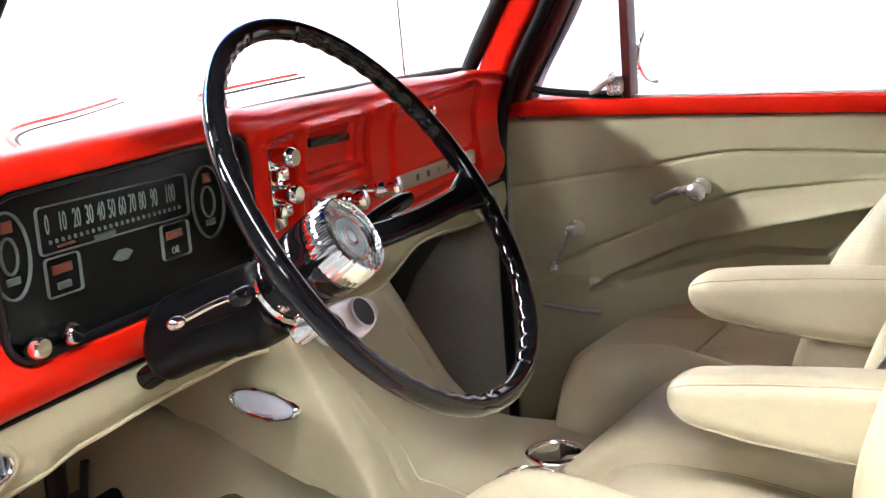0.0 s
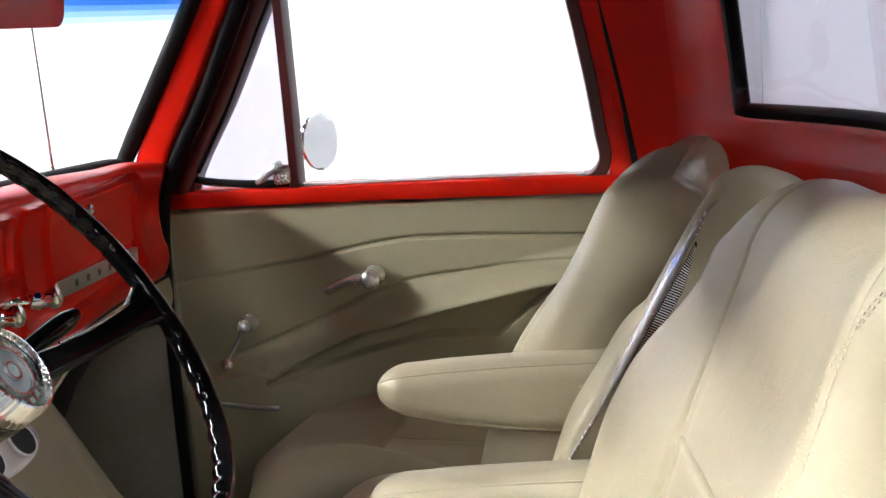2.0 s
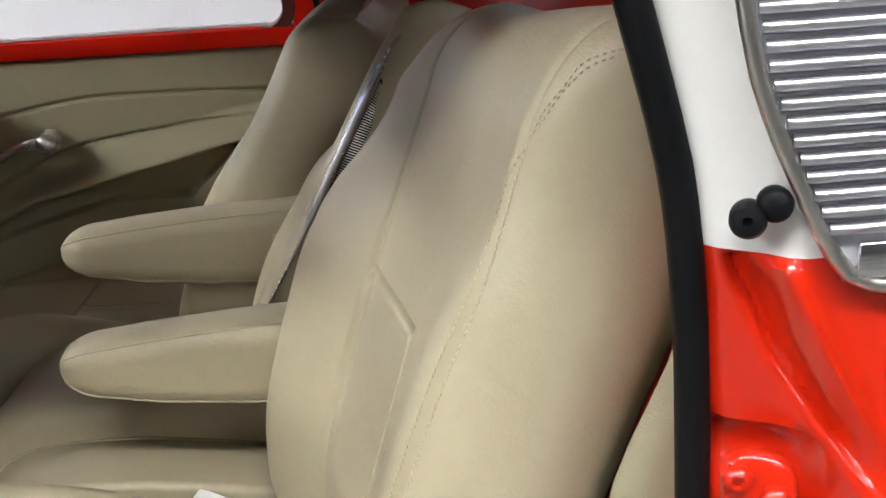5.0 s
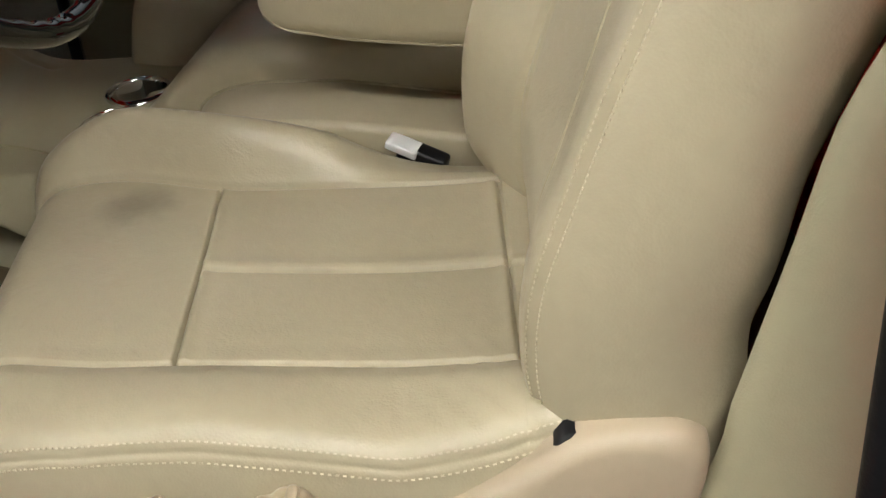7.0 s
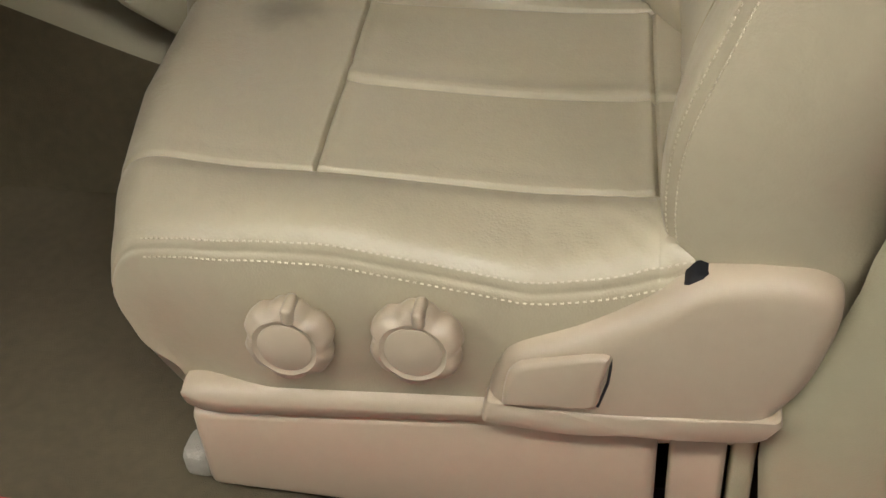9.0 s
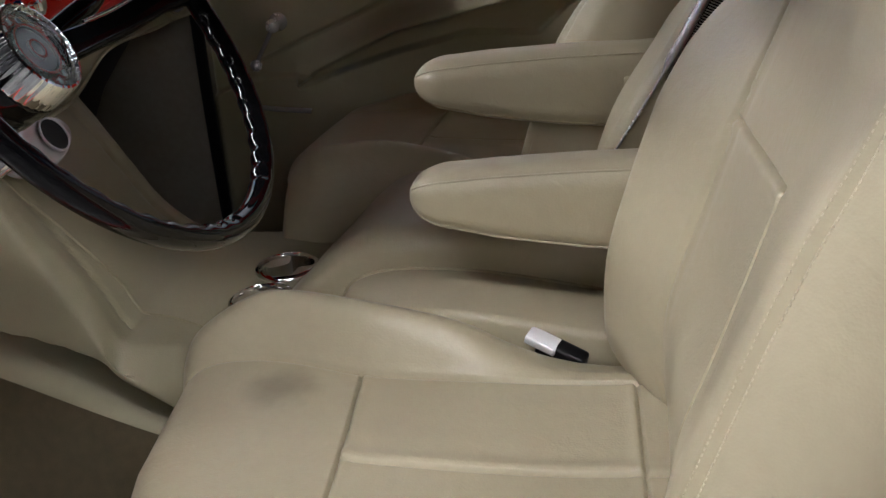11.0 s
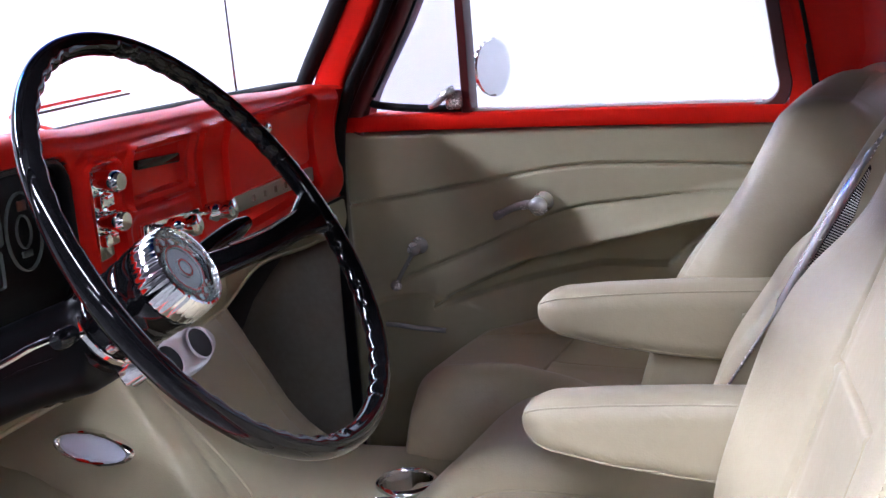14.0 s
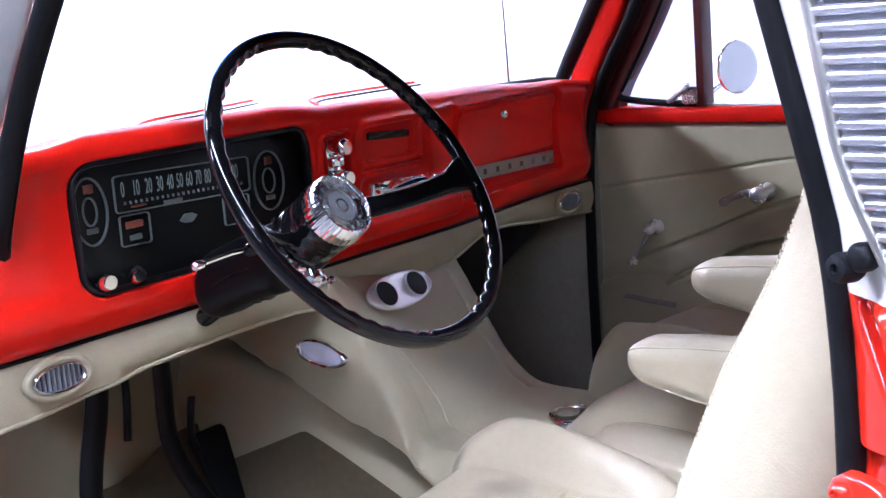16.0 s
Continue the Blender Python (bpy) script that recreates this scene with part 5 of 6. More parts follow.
def cushion_bm(outer, inner):
    """Seat cushion: top with bolsters, seams and a rounded nose, drawn back by outer and inner at its corners."""
    bm = bmesh.new()
    CUSHION_LINES.clear()
    sec = [(0.114, 0.112), (0.111, 0.19), (0.1085, 0.25), (0.108, 0.285), (0.113, 0.312), (0.126, 0.329), (0.150, 0.337), (0.185, 0.334), (0.214, 0.322), (0.26, 0.324), (0.355, 0.325), (0.45, 0.326),
           (0.494, 0.325), (0.516, 0.341), (0.538, 0.348), (0.562, 0.336), (0.581, 0.300), (0.588, 0.25), (0.585, 0.112)]
    fine = catmull([(0, p, q) for p, q in sec], 3000)
    marks = [lambda p, y=y: p.z > 0.30 and abs(p.y - y) < 0.009 for y in (0.212, 0.352, 0.497)] + [lambda p: p.y < 0.14 and 0.295 < p.z < 0.332]
    keep = picks(fine, 22, 5, marks)
    piping = next(k for k in range(3000) if fine[k].z > 0.313)
    S = [(fine[k], (k - piping) * 0.00028) for k in keep]
    xs = sorted({0.180 + 0.570 * k / 150 for k in range(151)} | {c + 0.0011 * k for c in (0.398, 0.680) for k in range(-8, 9)})
    rows = []
    for x in xs:
        u = (x - 0.180) / 0.570
        ang = min(1.0, (x - 0.180) / 0.085)
        k = (1 - (1 - ang) ** 2.6) ** (1 / 2.6) if ang < 1 else 1.0
        wide = 0.90 + 0.10 * smoothstep(0.18, 0.36, x)
        bz = curve_of(BOLSTER, x)
        wave = linear(EDGE_WAVE, x)
        row = []
        for q, along in S:
            y0, z0 = q.y, q.z
            y = 0.355 + (y0 - 0.355) * wide + 0.030 * smoothstep(0.42, 0.27, x) * smoothstep(0.42, 0.50, y0)
            y += 0.012 * smoothstep(0.60, 0.74, x) * smoothstep(0.21, 0.12, y0)
            w = smoothstep(0.493, 0.540, y0)
            z0 += w * (bz - 0.348) * smoothstep(0.115, 0.25, z0)
            kk = k + (1 - k) * w
            z = 0.112 + (z0 - 0.112) * (0.58 + 0.42 * kk)
            xo = x + inner * smoothstep(0.38, 0.55, y0) * (1 - min(1, u / 0.4)) ** 1.5 + (0.05 * smoothstep(0.27, 0.12, z) + outer * (1 - y0 / 0.355) * (y0 < 0.355)) * (1 - min(1, u / 0.4)) ** 1.5
            top = smoothstep(0.30, 0.318, q.z)
            # sag of the sitting area and a wave along the near edge
            z -= top * 0.010 * math.exp(-((x - 0.56) / 0.13) ** 2 - ((y - 0.355) / 0.16) ** 2)
            z += wave * smoothstep(0.225, 0.14, y0) * smoothstep(0.15, 0.29, q.z)
            z += 0.055 * max(0, x - 0.30) * smoothstep(0.22, 0.12, y0) * smoothstep(0.20, 0.112, q.z)
            d = seam(y0 - 0.212, 0.0024, 0.0055) + seam(y0 - 0.497, 0.0024, 0.006) - seam(y0 - 0.222, 0.010, 0.0015) - seam(y0 - 0.487, 0.010, 0.0015)
            mid = smoothstep(0.208, 0.216, y0) * smoothstep(0.50, 0.492, y0)
            d += mid * (seam(x - 0.398, 0.0017, 0.0065) - seam(x - 0.404, 0.006, 0.0018))
            d += mid * smoothstep(0.396, 0.402, x) * (seam(y0 - 0.352, 0.0022, 0.0060) - seam(y0 - 0.362, 0.007, 0.0030))
            d += mid * (seam(x - 0.680, 0.0022, 0.0045) - seam(x - 0.674, 0.006, 0.0015))
            e = 0.0
            if y0 < 0.15:
                e = seam(along, 0.0020, 0.0028) - seam(along - 0.0065, 0.004, 0.0018) - seam(along + 0.0065, 0.004, 0.0018)
            fold = top * smoothstep(0.56, 0.70, x) * smoothstep(0.30, 0.16, y0) * 0.0009 * math.sin(x * 260 + y0 * 190 + 2 * noise.noise((x * 20, y0 * 20, 0)))
            z += 0.003 * noise.noise((x * 7, y0 * 7, 1.3)) * top
            row.append((xo - 0.09 * (y - 0.355), y + e * 0.3, z - d * top - e * 0.15 + fold))
        rows.append(row)
    for off in (-0.0075, 0.0075):
        j = min(range(len(S)), key=lambda n: abs(S[n][1] - off))
        CUSHION_LINES.append([Vector(row[j]) + Vector((0, -0.0003, 0.0002)) for row in rows[16::5]])
    grid(bm, rows, False, False, False)
    bm.verts.ensure_lookup_table()
    bm.faces.new([v for v in bm.verts[:len(S)]])
    return bm


EDGE_LINES = {-0.879: [], -0.909: []}


def backrest_bm():
    """Backrest: rings across the seat, bottom to top, round the front and back."""
    bm = bmesh.new()
    for line in EDGE_LINES.values():
        line.clear()
    rows = []
    spine = catmull([(0.716, 0, 0.250), (0.699, 0, 0.32), (0.693, 0, 0.37), (0.697, 0, 0.43), (0.718, 0, 0.50), (0.758, 0, 0.62), (0.788, 0, 0.70), (0.816, 0, 0.776)], 1300)
    levels = picks(spine, 13, 3, [lambda p: 0.598 < p.z < 0.650])
    NV, keep = len(levels) - 1, None
    for i, k in enumerate(levels):
        p, v = spine[k], k / 1300
        t = (spine[min(1300, k + 4)] - spine[max(0, k - 4)]).normalized()
        fwd = Vector((-t.z, 0, t.x))
        thick = lerp_table([(0, 0.125), (0.15, 0.142), (0.4, 0.140), (0.6, 0.128), (0.8, 0.128), (1, 0.138)], v)
        half = lerp_table([(0, 0.230), (0.12, 0.240), (0.5, 0.246), (0.8, 0.242), (1.0, 0.228)], v)
        bol = 0.016 * smoothstep(0.0, 0.2, v) * smoothstep(1.0, 0.72, v)
        far = 2.3 * bol * smoothstep(0.98, 0.60, v)
        sec = [(-half * 0.86, -thick), (-half * 0.97, -thick * 0.78), (-half * 1.01, -thick * 0.50), (-half * 1.0, -0.040), (-half * 0.975, -0.016), (-half * 0.925, -0.002 + bol * 0.3), (-half * 0.84, 0.003 + bol * 0.9),
               (-half * 0.70, bol * 0.8), (-half * 0.50, 0.001), (-half * 0.25, -0.003), (0, -0.006), (half * 0.25, -0.010), (half * 0.40, -0.010), (half * 0.62, far * 0.6), (half * 0.84, 0.004 + far),
               (half * 0.955, -0.002 + far * 0.3), (half, -0.030), (half * 1.01, -thick * 0.50), (half * 0.97, -thick * 0.78), (half * 0.86, -thick)]
        fine = catmull([(0, a, b) for a, b in sec], 2600)
        if keep is None:
            keep = picks(fine, 18, 4, [lambda q, c=c, half=half: abs(q.y - c * half) < 0.009 and q.z > -0.05 for c in (-0.894, -0.48, 0.42, 0.894)])
        S = [fine[k] for k in keep]
        row = []
        for j, q in enumerate(S):
            a, b = q.y, q.z
            d = 0.0
            fr = smoothstep(-0.02, -0.005, b)
            zc = p.z
            # panel edges, the short diagonal crease and the centre split below it
            crease = 0.624 - 0.09 * a
            d += fr * seam(a - half * 0.42, 0.0022, 0.0085)
            d += fr * seam(a + half * 0.48, 0.0022, 0.0080) * smoothstep(crease + 0.004, crease - 0.004, zc)
            d -= fr * seam(a + half * 0.53, 0.008, 0.0012) * smoothstep(crease + 0.004, crease - 0.004, zc)
            within = smoothstep(-half * 0.51, -half * 0.47, a) * smoothstep(half * 0.43, half * 0.41, a)
            d += fr * within * (seam(zc - crease, 0.0022, 0.0090) - seam(zc - crease + 0.007, 0.006, 0.0015))
            # doubled edge seam on both sides
            for s in (-1, 1):
                d += (seam(a * s - half * 0.894, 0.0018, 0.0040) - seam(a * s - half * 0.914, 0.004, 0.0014) - seam(a * s - half * 0.874, 0.004, 0.0014)) * smoothstep(-0.03, 0.0, b)
            d -= 0.003 * noise.noise((a * 8, zc * 8, 4.1))
            pos = p + fwd * (b - d)
            row.append((pos.x - 0.10 * a + 0.010 * smoothstep(0.09, 0.235, -a) * smoothstep(0.3, 0.8, v), 0.355 + a, pos.z))
        for q, line in EDGE_LINES.items():
            for j in range(8, len(S) // 2):
                if S[j].y <= q * half < S[j + 1].y and S[j].z > -0.06:
                    f = (q * half - S[j].y) / (S[j + 1].y - S[j].y)
                    if i % 6 == 0 and i > 8:
                        line.append(Vector(row[j]).lerp(Vector(row[j + 1]), f) + fwd * 0.0003 + Vector((0, -0.0004, 0)))
                    break
        if i == NV:
            j_edge = j
        rows.append(row)
    # rounded crown
    t = (spine[-1] - spine[-8]).normalized()
    for k in range(1, 15):
        w = k / 14 * math.pi / 2
        row = []
        for q in rows[NV]:
            a = q[1] - 0.355
            cx = spine[-1].x + 0.068 - 0.10 * a
            cz = spine[-1].z - 0.018
            side = min(1, abs(a) / 0.215)
            rise = 0.082 * (1 - (0.10 if a < 0 else 0.30) * smoothstep(0.85 if a < 0 else 0.55, 1.0, side)) - (0.13 if a < 0 else 0.02) * a
            cw = math.cos(w) ** 0.8 if w < 1.57 else 0.0
            row.append((cx + (q[0] - cx) * cw + t.x * 0.9 * rise * math.sin(w), 0.355 + a * (1 - 0.07 * (1 - math.cos(w))), cz + (q[2] - cz) * cw + t.z * rise * math.sin(w) ** 0.9))
        rows.append(row)
    # the edge stitching turns back over the top
    for n, line in enumerate(EDGE_LINES.values()):
        for k in range(2, 13, 2):
            j = int(j_edge * (1 - 0.055 * k)) + 2 * n
            line.append(Vector(rows[NV + k][j]) + Vector((0, -0.0012, 0.0006)))
    grid(bm, rows, False, True, True)
    return bm


def arm_section(u):
    """Centre height, half height and half width of the armrest, from its tip (0) to the backrest (1)."""
    k = math.sqrt(max(0.0004, 1 - (1 - min(1, u / 0.14)) ** 2))
    zc = linear([(0, 0.4840), (0.1, 0.4820), (0.3, 0.4785), (0.6, 0.4760), (1, 0.4740)], u)
    h = linear([(0, 0.026), (0.1, 0.0305), (0.3, 0.0405), (0.6, 0.0485), (1, 0.0545)], u)
    return zc, h * (0.12 + 0.88 * k), 0.035 * (0.2 + 0.8 * k)


def armrest_bm():
    bm = bmesh.new()
    rows = []
    for i in range(49):
        u = (i / 48) ** 1.6
        zc, h, w = arm_section(u)
        rows.append([(0.430 + 0.302 * u, 0.605 + a, zc + b) for a, b in rounded(2 * w, 2 * h, min(w, h) * 0.8, 8)])
    grid(bm, rows, False, True, True)
    return bm


def stitches(bm, pts, step=0.0052, r=0.0006):
    """Short raised stitches along a path."""
    n = max(2, int(sum((Vector(b) - Vector(a)).length for a, b in zip(pts, pts[1:])) / step))
    P = catmull(pts, n * 2)
    for k in range(0, n * 2 - 1, 2):
        tube(bm, [P[k], P[k].lerp(P[k + 1], 0.9)], r, 4)


def seat(name, label, outer, inner):
    t = thing(name, label, "car seat", "bucket seats")
    part("cushion", cushion_bm(outer, inner), LEATHER, t)
    part("backrest", backrest_bm(), LEATHER, t)
    arm = part("armrest", armrest_bm(), LEATHER, t)
    for side in (-1, 1):
        bm = bmesh.new()
        upper, lower = [], []
        for i in range(22):
            u = 0.018 + 0.982 * (i / 21) ** 1.8
            zc, h, w = arm_section(u)
            r = min(w, h) * 0.8
            y, z = 0.605 + side * (w - r * 0.293 + 0.0002), h - r * 0.293 + 0.0002
            upper.append((0.430 + 0.302 * u, y, zc + z))
            lower.append((0.430 + 0.302 * u, y, zc - z))
        tube(bm, upper[::-1] + lower, 0.0011, 6)
        part("piping", bm, LEATHER, arm)
    # plastic side trim, recliner cover and base
    bm = bmesh.new()
    rows = []
    for k in range(25):
        x = 0.290 + 0.494 * k / 24
        zt, zb = 0.157 + 0.094 * (x - 0.291), 0.113 + 0.1157 * (x - 0.289)
        end = 0.010 * (1 - min(1, k / 2)) ** 2
        rows.append([(x, 0.150, zt - 0.004 - end), (x, 0.116 + end, zt - 0.002 - end), (x, 0.107 + end, zt - 0.006 - end), (x, 0.103 + end, zt - 0.016), (x, 0.1035 + end, (zt + zb) / 2),
                     (x, 0.108 + end, zb + 0.008), (x, 0.114 + end, zb + 0.002), (x, 0.150, zb)])
    grid(bm, rows, False, True, True)
    part("side_trim", bm, TAN_PLASTIC, t)
    bm = bmesh.new()
    outline_r = [(0.568, 0.172), (0.571, 0.200), (0.579, 0.228), (0.594, 0.249), (0.647, 0.276), (0.684, 0.296), (0.702, 0.309), (0.718, 0.322), (0.736, 0.334), (0.760, 0.341), (0.784, 0.344), (0.806, 0.341),
                 (0.822, 0.330), (0.827, 0.315), (0.825, 0.286), (0.813, 0.238), (0.796, 0.206), (0.780, 0.190), (0.70, 0.180)]
    P = catmull([(a, b, 0) for a, b in outline_r + [outline_r[0]]], 80)[:-1]
    slab(bm, [(p.x, p.y) for p in P], face((0, 0.122, 0), (1, 0, 0), (0, 0, 1)), 0.030, 0.022)
    cover = part("recliner_cover", bm, TAN_PLASTIC, t)
    bm = bmesh.new()
    slab(bm, [(p.x, p.y) for p in catmull([(a, b, 0) for a, b in [(0.566, 0.172), (0.568, 0.190), (0.575, 0.196), (0.62, 0.194), (0.70, 0.198), (0.785, 0.206), (0.799, 0.204), (0.791, 0.190), (0.778, 0.181), (0.70, 0.172), (0.63, 0.167), (0.566, 0.172)]], 60)[:-1]],
         face((0, 0.135, 0), (1, 0, 0), (0, 0, 1)), 0.0445, 0.006)
    part("cover_ledge", bm, TAN_PLASTIC, cover)
    # black plate added to paint the deep gap's shade below the backrest
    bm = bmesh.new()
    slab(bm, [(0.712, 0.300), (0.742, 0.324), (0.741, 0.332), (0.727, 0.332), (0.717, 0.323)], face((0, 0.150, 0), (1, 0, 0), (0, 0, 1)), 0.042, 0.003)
    part("recliner_hinge", bm, BLACK_MATTE, t, "black plate standing for the shade in the gap under the backrest")
    bm = bmesh.new()
    slab(bm, [(a, b) for a, b in resample([(0.584, 0.199), (0.586, 0.216), (0.592, 0.236), (0.606, 0.247), (0.635, 0.256), (0.664, 0.262), (0.667, 0.254), (0.662, 0.230), (0.656, 0.204), (0.62, 0.200)], 44)], face((0, 0.0945, 0), (1, 0, 0), (0, 0, 1)), 0.009, 0.006)
    lever = part("recliner_lever", bm, TAN_PLASTIC, t)
    bm = bmesh.new()
    tube(bm, [(0.6695, 0.0935, 0.261), (0.6665, 0.0915, 0.232), (0.659, 0.0925, 0.203)], 0.0013, 6)
    part("lever_gap", bm, DARK_HOLE, lever)
    for x, z in ((0.413, 0.240), (0.518, 0.249)):
        out = Vector((0, -1, 0.1))
        m = Matrix.Translation((x, 0.105, z)) @ basis(out)
        bm = bmesh.new()
        rows = []
        for r, h in [(0.020, -0.012), (0.029, -0.008), (0.0365, -0.001), (0.0385, 0.006), (0.0375, 0.014), (0.033, 0.020), (0.027, 0.0225), (0.0235, 0.0205), (0.001, 0.0205)]:
            lobes = []
            for k in range(96):
                w = k * math.tau / 96
                dip = 0.5 + 0.5 * math.cos(6 * w + 0.6)
                q = r * (1 - 0.11 * dip ** 3 * smoothstep(0.024, 0.034, r))
                lobes.append(m @ Vector((q * math.cos(w), q * math.sin(w), h)))
            rows.append(lobes)
        grid(bm, rows, False, True, True)
        knob = part("adjuster_knob", bm, TAN_PLASTIC, t)
        bm = bmesh.new()
        lathe(bm, [(0.0225, 0.018), (0.0228, 0.0215), (0.0215, 0.0225), (0.001, 0.0225)], (x, 0.105, z), out, 40)
        part("knob_face", bm, TAN_PLASTIC, knob)
        bm = bmesh.new()
        box(bm, x + 0.001, x + 0.011, 0.083, 0.106, z + 0.026, z + 0.043, 0.0035, 2)
        part("grip_tab", bm, TAN_PLASTIC, knob)
    bm = bmesh.new()
    box(bm, 0.292, 0.706, 0.112, 0.59, 0.012, 0.122, 0.010, 3)
    for v in bm.verts:
        if v.co.z > 0.06:
            v.co.z += 0.1157 * (v.co.x - 0.292) - 0.006
    part("base", bm, TAN_PLASTIC, t)
    bm = bmesh.new()
    box(bm, 0.716, 0.762, 0.118, 0.150, 0.010, 0.150, 0.006, 2)
    part("rear_bracket", bm, TAN_PLASTIC, t)
    bm = bmesh.new()
    box(bm, 0.766, 0.786, 0.124, 0.150, 0.004, 0.160, 0.004, 2)
    part("rear_leg", bm, VINYL, t)
    bm = bmesh.new()
    box(bm, 0.258, 0.292, 0.126, 0.165, 0.0, 0.036, 0.010, 3)
    part("rail_cap", bm, DARK_CARPET, t)
    bm = bmesh.new()
    box(bm, 0.28, 0.78, 0.13, 0.165, 0.0, 0.024, 0.004)
    part("rail", bm, BLACK_MATTE, t)
    bm = bmesh.new()
    for line in CUSHION_LINES:
        stitches(bm, line, 0.0056, 0.0010)
    part("cushion_stitching", bm, STITCH, t, "pale stitching along the cushion edge")
    for line in EDGE_LINES.values():
        bm = bmesh.new()
        stitches(bm, line, 0.0050, 0.0007)
        part("backrest_stitching", bm, STITCH, t)
    return t


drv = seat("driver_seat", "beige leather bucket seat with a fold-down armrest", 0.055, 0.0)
for o in drv.children:
    if o.name == "backrest":
        for v in o.data.vertices:
            v.co.z -= 0.034 * smoothstep(0.44, 0.585, v.co.y) * smoothstep(0.66, 0.80, v.co.z)
    if o.name.startswith("cushion") and "stitch" not in o.name:
        o.data.materials[0] = DARK_SPOT_LEATHER
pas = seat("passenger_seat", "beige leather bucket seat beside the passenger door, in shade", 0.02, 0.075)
for o in pas.children_recursive:
    skew, dx, dz = -0.18, 0.064, 0.035
    if "armrest" in o.name or "piping" in o.name:
        skew, dx, dz = 0.0, 0.02, 0.038
    elif "backrest" in o.name:
        skew, dx, dz = -0.02, -0.058, -0.054
    elif "cushion" in o.name:
        skew, dx = 0.0, 0.0
    o.data.transform(Matrix(((1, skew, 0, dx), (0, -1, 0, 1.49), (0, 0, 1, dz), (0, 0, 0, 1))))
    o.data.flip_normals()
    for v in o.data.vertices:
        if "backrest" in o.name:
            v.co.z += smoothstep(0.58, 0.74, v.co.z) * (0.022 - 0.045 * smoothstep(1.0, 1.32, v.co.y))
            v.co.x += 0.38 * max(0, v.co.z - 0.50) ** 2
        if o.name.startswith(("base", "rail", "rear_")):
            v.co.z -= dz
bm = bmesh.new()
box(bm, 0.712, 0.775, 0.8455, 0.8525, 0.505, 0.532, 0.003, 2)
part("strap", bm, LEATHER, pas, "folded leather strap at the armrest hinge")
pas.location = (-0.07, 0, 0.0)

# seat belt buckle between seat and console
buckle = thing("seat_belt_buckle", "black and silver seat belt buckle beside the seat", "seat belt buckle")
bm = bmesh.new()
box(bm, -0.028, 0.028, -0.010, 0.010, -0.014, 0.014, 0.004, 2, pose(0.585, 0.570, 0.311, 10, 18, -18))
part("body", bm, BLACK_MATTE, buckle)
bm = bmesh.new()
box(bm, -0.034, 0.002, -0.0105, 0.0105, 0.006, 0.016, 0.002, 2, pose(0.578, 0.570, 0.311, 10, 18, -18))
part("release_button", bm, SATIN, buckle, "bright silver release button")

# centre seat: cushion pad and backrest with chrome trim
centre = thing("jump_seat", "narrow beige middle seat with chrome trimmed back", "car seat")
bm = bmesh.new()
rows = []
hump = catmull([(0.20, 0, 0.280), (0.235, 0, 0.297), (0.276, 0, 0.335), (0.31, 0, 0.368), (0.35, 0, 0.392), (0.40, 0, 0.399), (0.50, 0, 0.395), (0.68, 0, 0.385)], 50)
for p in hump:
    w, h = 0.118, p.z - 0.20
    rows.append([(p.x + 0.12 * a * smoothstep(0.45, 0.25, p.x), 0.805 + a, p.z - h / 2 + b) for a, b in rounded(2 * w, h, 0.035, 8)])
grid(bm, rows, False, True, True)
part("cushion", bm, LEATHER, centre)
bm = bmesh.new()
rows = []
edge = []
nose = catmull([(0.318, 0, 0.315), (0.330, 0, 0.334), (0.350, 0, 0.346), (0.383, 0, 0.354), (0.43, 0, 0.355), (0.487, 0, 0.352), (0.55, 0, 0.343), (0.62, 0, 0.331), (0.68, 0, 0.325)], 44)
for p in nose:
    h = p.z - 0.24
    rows.append([(p.x - 0.10 * a * smoothstep(0.45, 0.3, p.x), 0.637 + a, p.z - h / 2 + b) for a, b in rounded(0.112, h, 0.010, 5)])
    edge.append((p.x - 0.005 * smoothstep(0.45, 0.3, p.x), 0.686, p.z - 0.0005))
grid(bm, rows, False, True, True)
pad = part("pad", bm, LEATHER, centre)
bm = bmesh.new()
tube(bm, edge, 0.0026, 8)
part("piping", bm, LEATHER, pad)
bm = bmesh.new()
rows = []
front = catmull([(0.606, 0, 0.40), (0.638, 0, 0.487), (0.690, 0, 0.572), (0.736, 0, 0.655), (0.781, 0, 0.735), (0.806, 0, 0.772)], 30)
for i, p in enumerate(front):
    rows.append([(p.x + b + 0.055, 0.757 + a, p.z - b * 0.4) for a, b in rounded(0.148, 0.12, 0.016, 5)])
for k in range(1, 11):
    w = k / 10 * math.pi / 2
    src = rows[30]
    cx = sum(q[0] for q in src) / len(src)
    cz = sum(q[2] for q in src) / len(src)
    rows.append([(cx + (q[0] - cx) * math.cos(w) + 0.012 * math.sin(w), 0.757 + (q[1] - 0.757) * (1 - 0.25 * (1 - math.cos(w))), cz + (q[2] - cz) * math.cos(w) + 0.042 * math.sin(w)) for q in src])
rows = [[(q[0], q[1], q[2] - 0.50 * smoothstep(0.60, 0.76, q[2]) * max(0, q[1] - 0.69)) for q in row] for row in rows]
grid(bm, rows, False, True, True)
part("back", bm, LEATHER, centre)
bm = bmesh.new()
tube(bm, catmull([(0.634, 0.683, 0.490), (0.686, 0.682, 0.576), (0.733, 0.682, 0.662), (0.777, 0.682, 0.741), (0.801, 0.684, 0.777), (0.822, 0.688, 0.790), (0.838, 0.691, 0.796)], 30), [0.0016] * 9 + [0.0022] + [0.0056] * 12 + [0.004, 0.0025, 0.004, 0.0025] + [0.002] * 5, 8)
part("chrome_trim", bm, WORN_CHROME, centre)
bm = bmesh.new()
rows = []
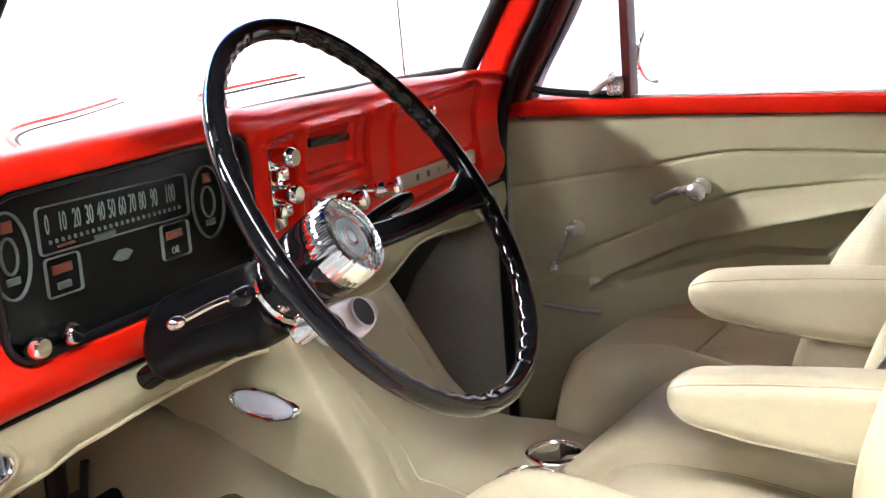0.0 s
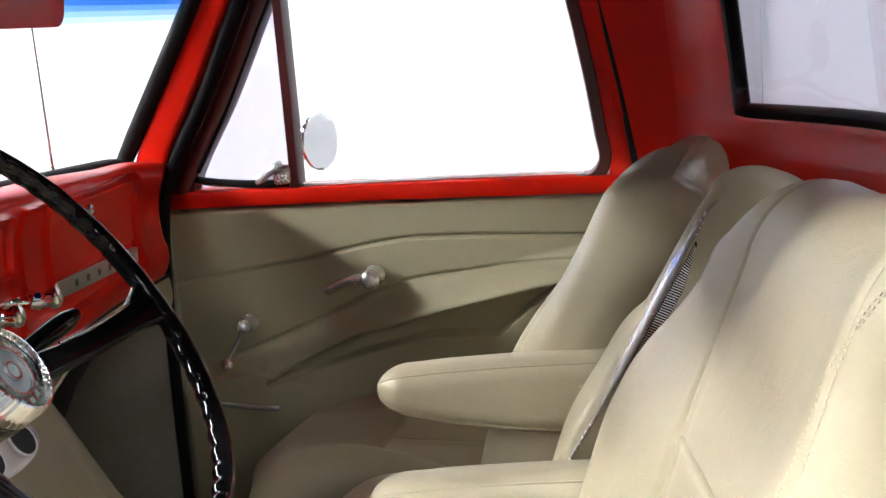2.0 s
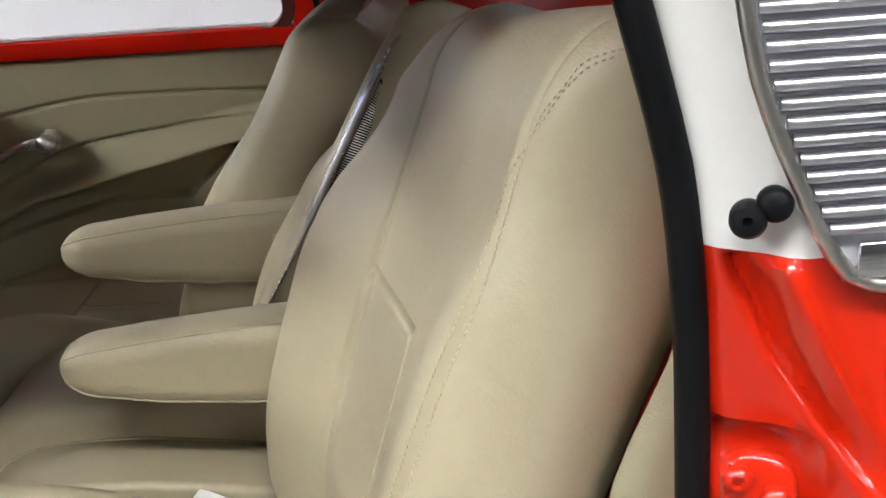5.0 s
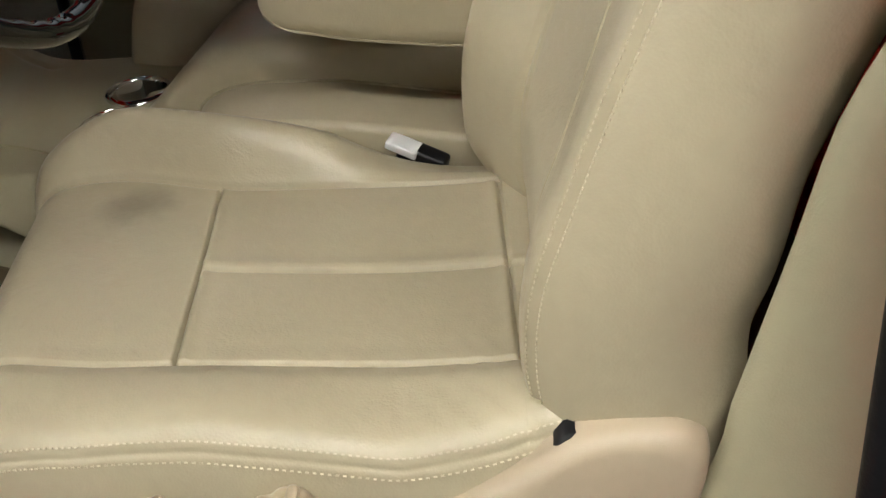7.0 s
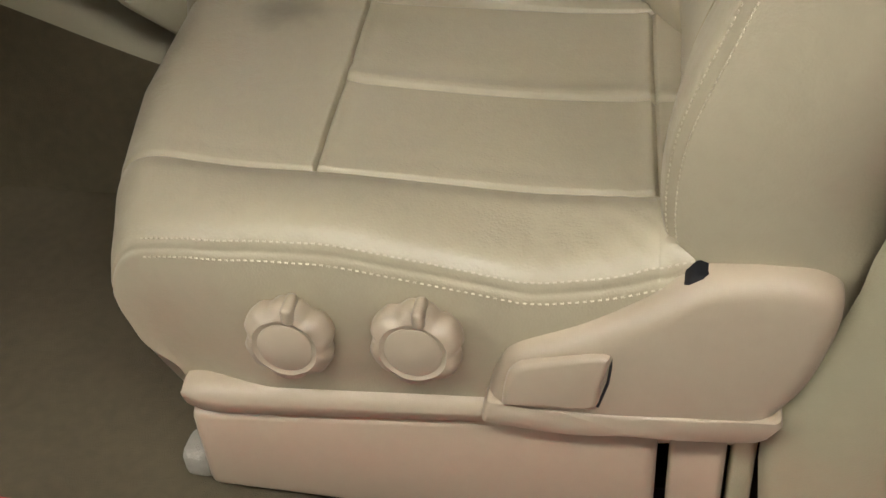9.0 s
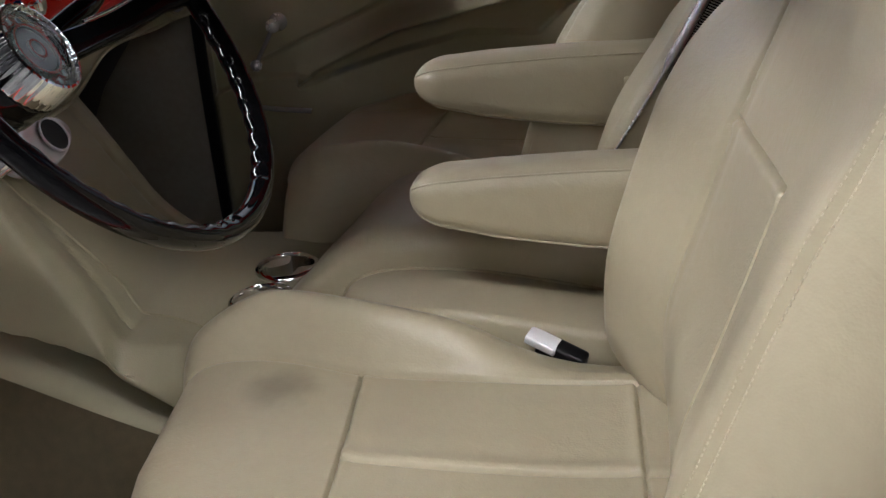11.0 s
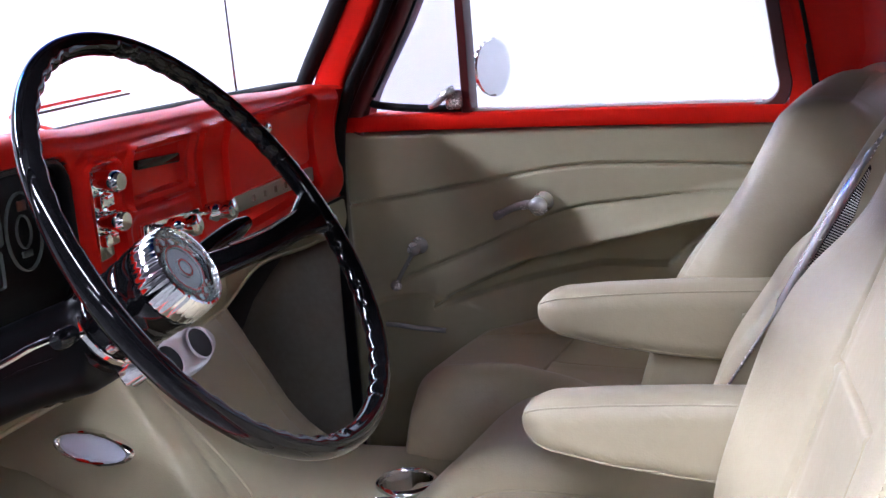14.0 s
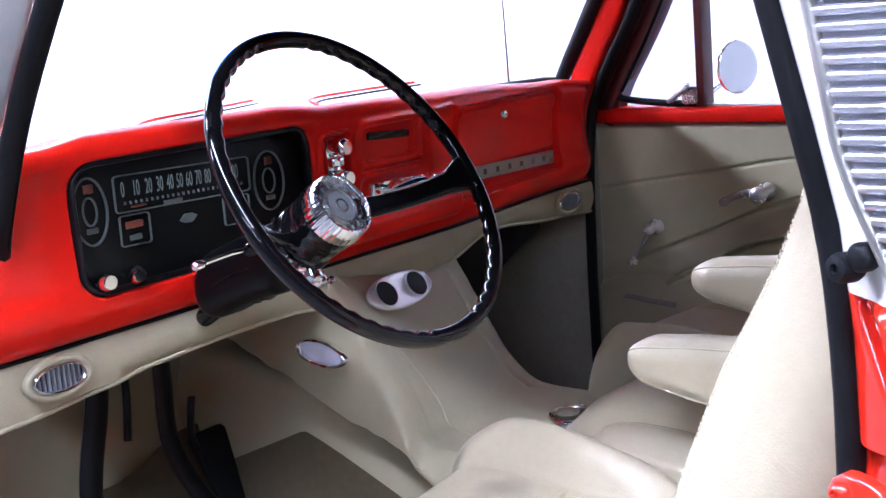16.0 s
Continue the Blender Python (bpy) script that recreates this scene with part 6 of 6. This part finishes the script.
ins = catmull([(0.690, 0, 0.578), (0.735, 0, 0.660), (0.781, 0, 0.742)], 64)
for i, p in enumerate(ins):
    w = 0.013 * min(1, 3 * i / 64, 3 * (64 - i) / 64 + 0.1)
    rows.append([(p.x + 0.003 + w * v, 0.6815, p.z - 0.004 * v) for v in (0, 0.5, 1)])
grid(bm, rows)
plate = part("mesh_insert", bm, BLACK_MATTE, centre, "dark perforated chrome insert")
for i in range(2, 63):
    p = ins[i]
    w = 0.012 * min(1, 3 * i / 64, 3 * (64 - i) / 64 + 0.1)
    bm = bmesh.new()
    tube(bm, [(p.x + 0.004, 0.681, p.z), (p.x + 0.003 + w, 0.681, p.z - 0.005)], 0.0006, 5)
    part("mesh_bar", bm, BRUSHED, plate)

# ---------------------------------------------------------------- latch pillar hardware
bump = thing("door_bumper", "round black rubber door bumper on the white pillar", "door bumper")
bm = bmesh.new()
lathe(bm, [(0.008, 0), (0.0095, 0.004), (0.0095, 0.014), (0.0075, 0.019), (0.003, 0.020), (0.0025, 0.017)], (0.937, 0.010, 0.772), (-0.35, -0.93, 0.1), 24)
part("stop", bm, RUBBER, bump)
bm = bmesh.new()
lathe(bm, [(0.007, 0), (0.009, 0.004), (0.009, 0.012), (0.006, 0.015)], (0.948, 0.005, 0.780), (-0.3, -0.95, 0.1), 18)
part("grommet", bm, RUBBER, bump)
striker = thing("striker_plate", "red painted door striker plate with two bolts", "striker plate")
ms = face((0.943, 0.004, 0.59), (0.96, -0.28, 0), (0, 0, 1))


bm = bmesh.new()
slab(bm, resample([(-0.020, 0.046), (-0.006, 0.054), (0.017, 0.046), (0.021, 0.020), (0.020, -0.010), (0.022, -0.046), (0.014, -0.046), (-0.004, -0.026), (-0.012, -0.022), (-0.019, 0.020)], 40), ms, 0.009, 0.003,
     resample([(-0.004, 0.018), (0.002, 0.014), (0.008, 0.004), (0.010, -0.014), (0.006, -0.018), (0.004, -0.004), (0.0, 0.006), (-0.006, 0.010)], 40))
part("plate", bm, RED_GLOSS, striker)
bm = bmesh.new()
slab(bm, resample([(-0.024, -0.010), (-0.014, -0.016), (-0.010, -0.060), (0.004, -0.078), (0.020, -0.094), (0.016, -0.104), (-0.006, -0.092), (-0.020, -0.070)], 36), ms, 0.012, 0.004)
part("flange", bm, RED_GLOSS, striker)
bm = bmesh.new()
slab(bm, resample([(0.019, 0.012), (0.030, 0.008), (0.032, -0.016), (0.026, -0.026), (0.019, -0.022)], 24), ms, 0.004, 0.0015)
part("latch_tooth", bm, RED_GLOSS, striker)
for u, v, r, mt in ((-0.011, 0.040, 0.009, RED_GLOSS), (0.009, 0.028, 0.0095, RED_GLOSS), (0.014, -0.088, 0.006, CHROME), (0.026, -0.096, 0.005, CHROME), (-0.016, 0.006, 0.003, RED_GLOSS)):
    bm = bmesh.new()
    lathe(bm, [(r, 0), (r, 0.004), (r * 0.62, 0.008), (r * 0.45, 0.0085), (r * 0.3, 0.006), (0.0005, 0.006)], ms @ Vector((u, v, 0.007)), ms.to_3x3() @ Vector((0, 0, 1)), 6 if r > 0.008 else 12)
    part("bolt", bm, mt, striker)

# ribbed chrome panel outside the cab, behind the door
rib = thing("ribbed_trim", "polished ribbed chrome trim panel on the cab side", "trim panel")
bm = bmesh.new()
rows = []
for k in range(13):
    z = 0.735 + 0.365 * k / 12
    x = linear([(0.733, 0.990), (0.755, 0.973), (0.775, 0.963), (0.79, 0.956), (0.845, 0.935), (0.93, 0.918), (1.1, 0.880)], z)
    rows.append([(x, 0.0, z), (x, -0.008, z), (1.16, -0.010, z), (1.16, 0.0, z)])
grid(bm, rows, False, True, True)
part("backing", bm, GREY_PAINT, rib)
for k in range(36):
    z = 0.7675 + 0.0092 * k
    x = linear([(0.733, 0.990), (0.755, 0.973), (0.775, 0.963), (0.79, 0.956), (0.845, 0.935), (0.93, 0.918), (1.1, 0.880)], z)
    bm = bmesh.new()
    tube(bm, [(x + 0.004, -0.010, z), (x + 0.008, -0.011, z), (1.16, -0.013, z)], 0.0041, 10, False, 0.8)
    part("rib", bm, RIBBED, rib)
bm = bmesh.new()
tube(bm, catmull([(0.879, -0.008, 1.10), (0.917, -0.008, 0.93), (0.934, -0.008, 0.845), (0.956, -0.009, 0.79), (0.972, -0.009, 0.757), (0.985, -0.009, 0.741), (1.01, -0.010, 0.734), (1.06, -0.011, 0.732), (1.16, -0.012, 0.730)], 40), 0.0045, 8)
part("edge_moulding", bm, BRUSHED, rib)
bm = bmesh.new()
box(bm, 0.985, 1.16, -0.014, -0.009, 0.741, 0.760, 0.0015)
part("lower_band", bm, CHROME, rib)
# inner rear view mirror
rv = thing("rear_view_mirror", "dark red backed rear view mirror on the windshield header", "mirror")
bm = bmesh.new()
slab(bm, rounded(0.22, 0.055, 0.02), face((-0.06, 0.88, 1.045), (0, 1, 0), (0.15, 0, 1)), 0.018, 0.005)
part("housing", bm, RED, rv)
bm = bmesh.new()
tube(bm, [(-0.06, 0.88, 1.05), (-0.03, 0.88, 1.11)], 0.006, 8)
part("stem", bm, CHROME, rv)
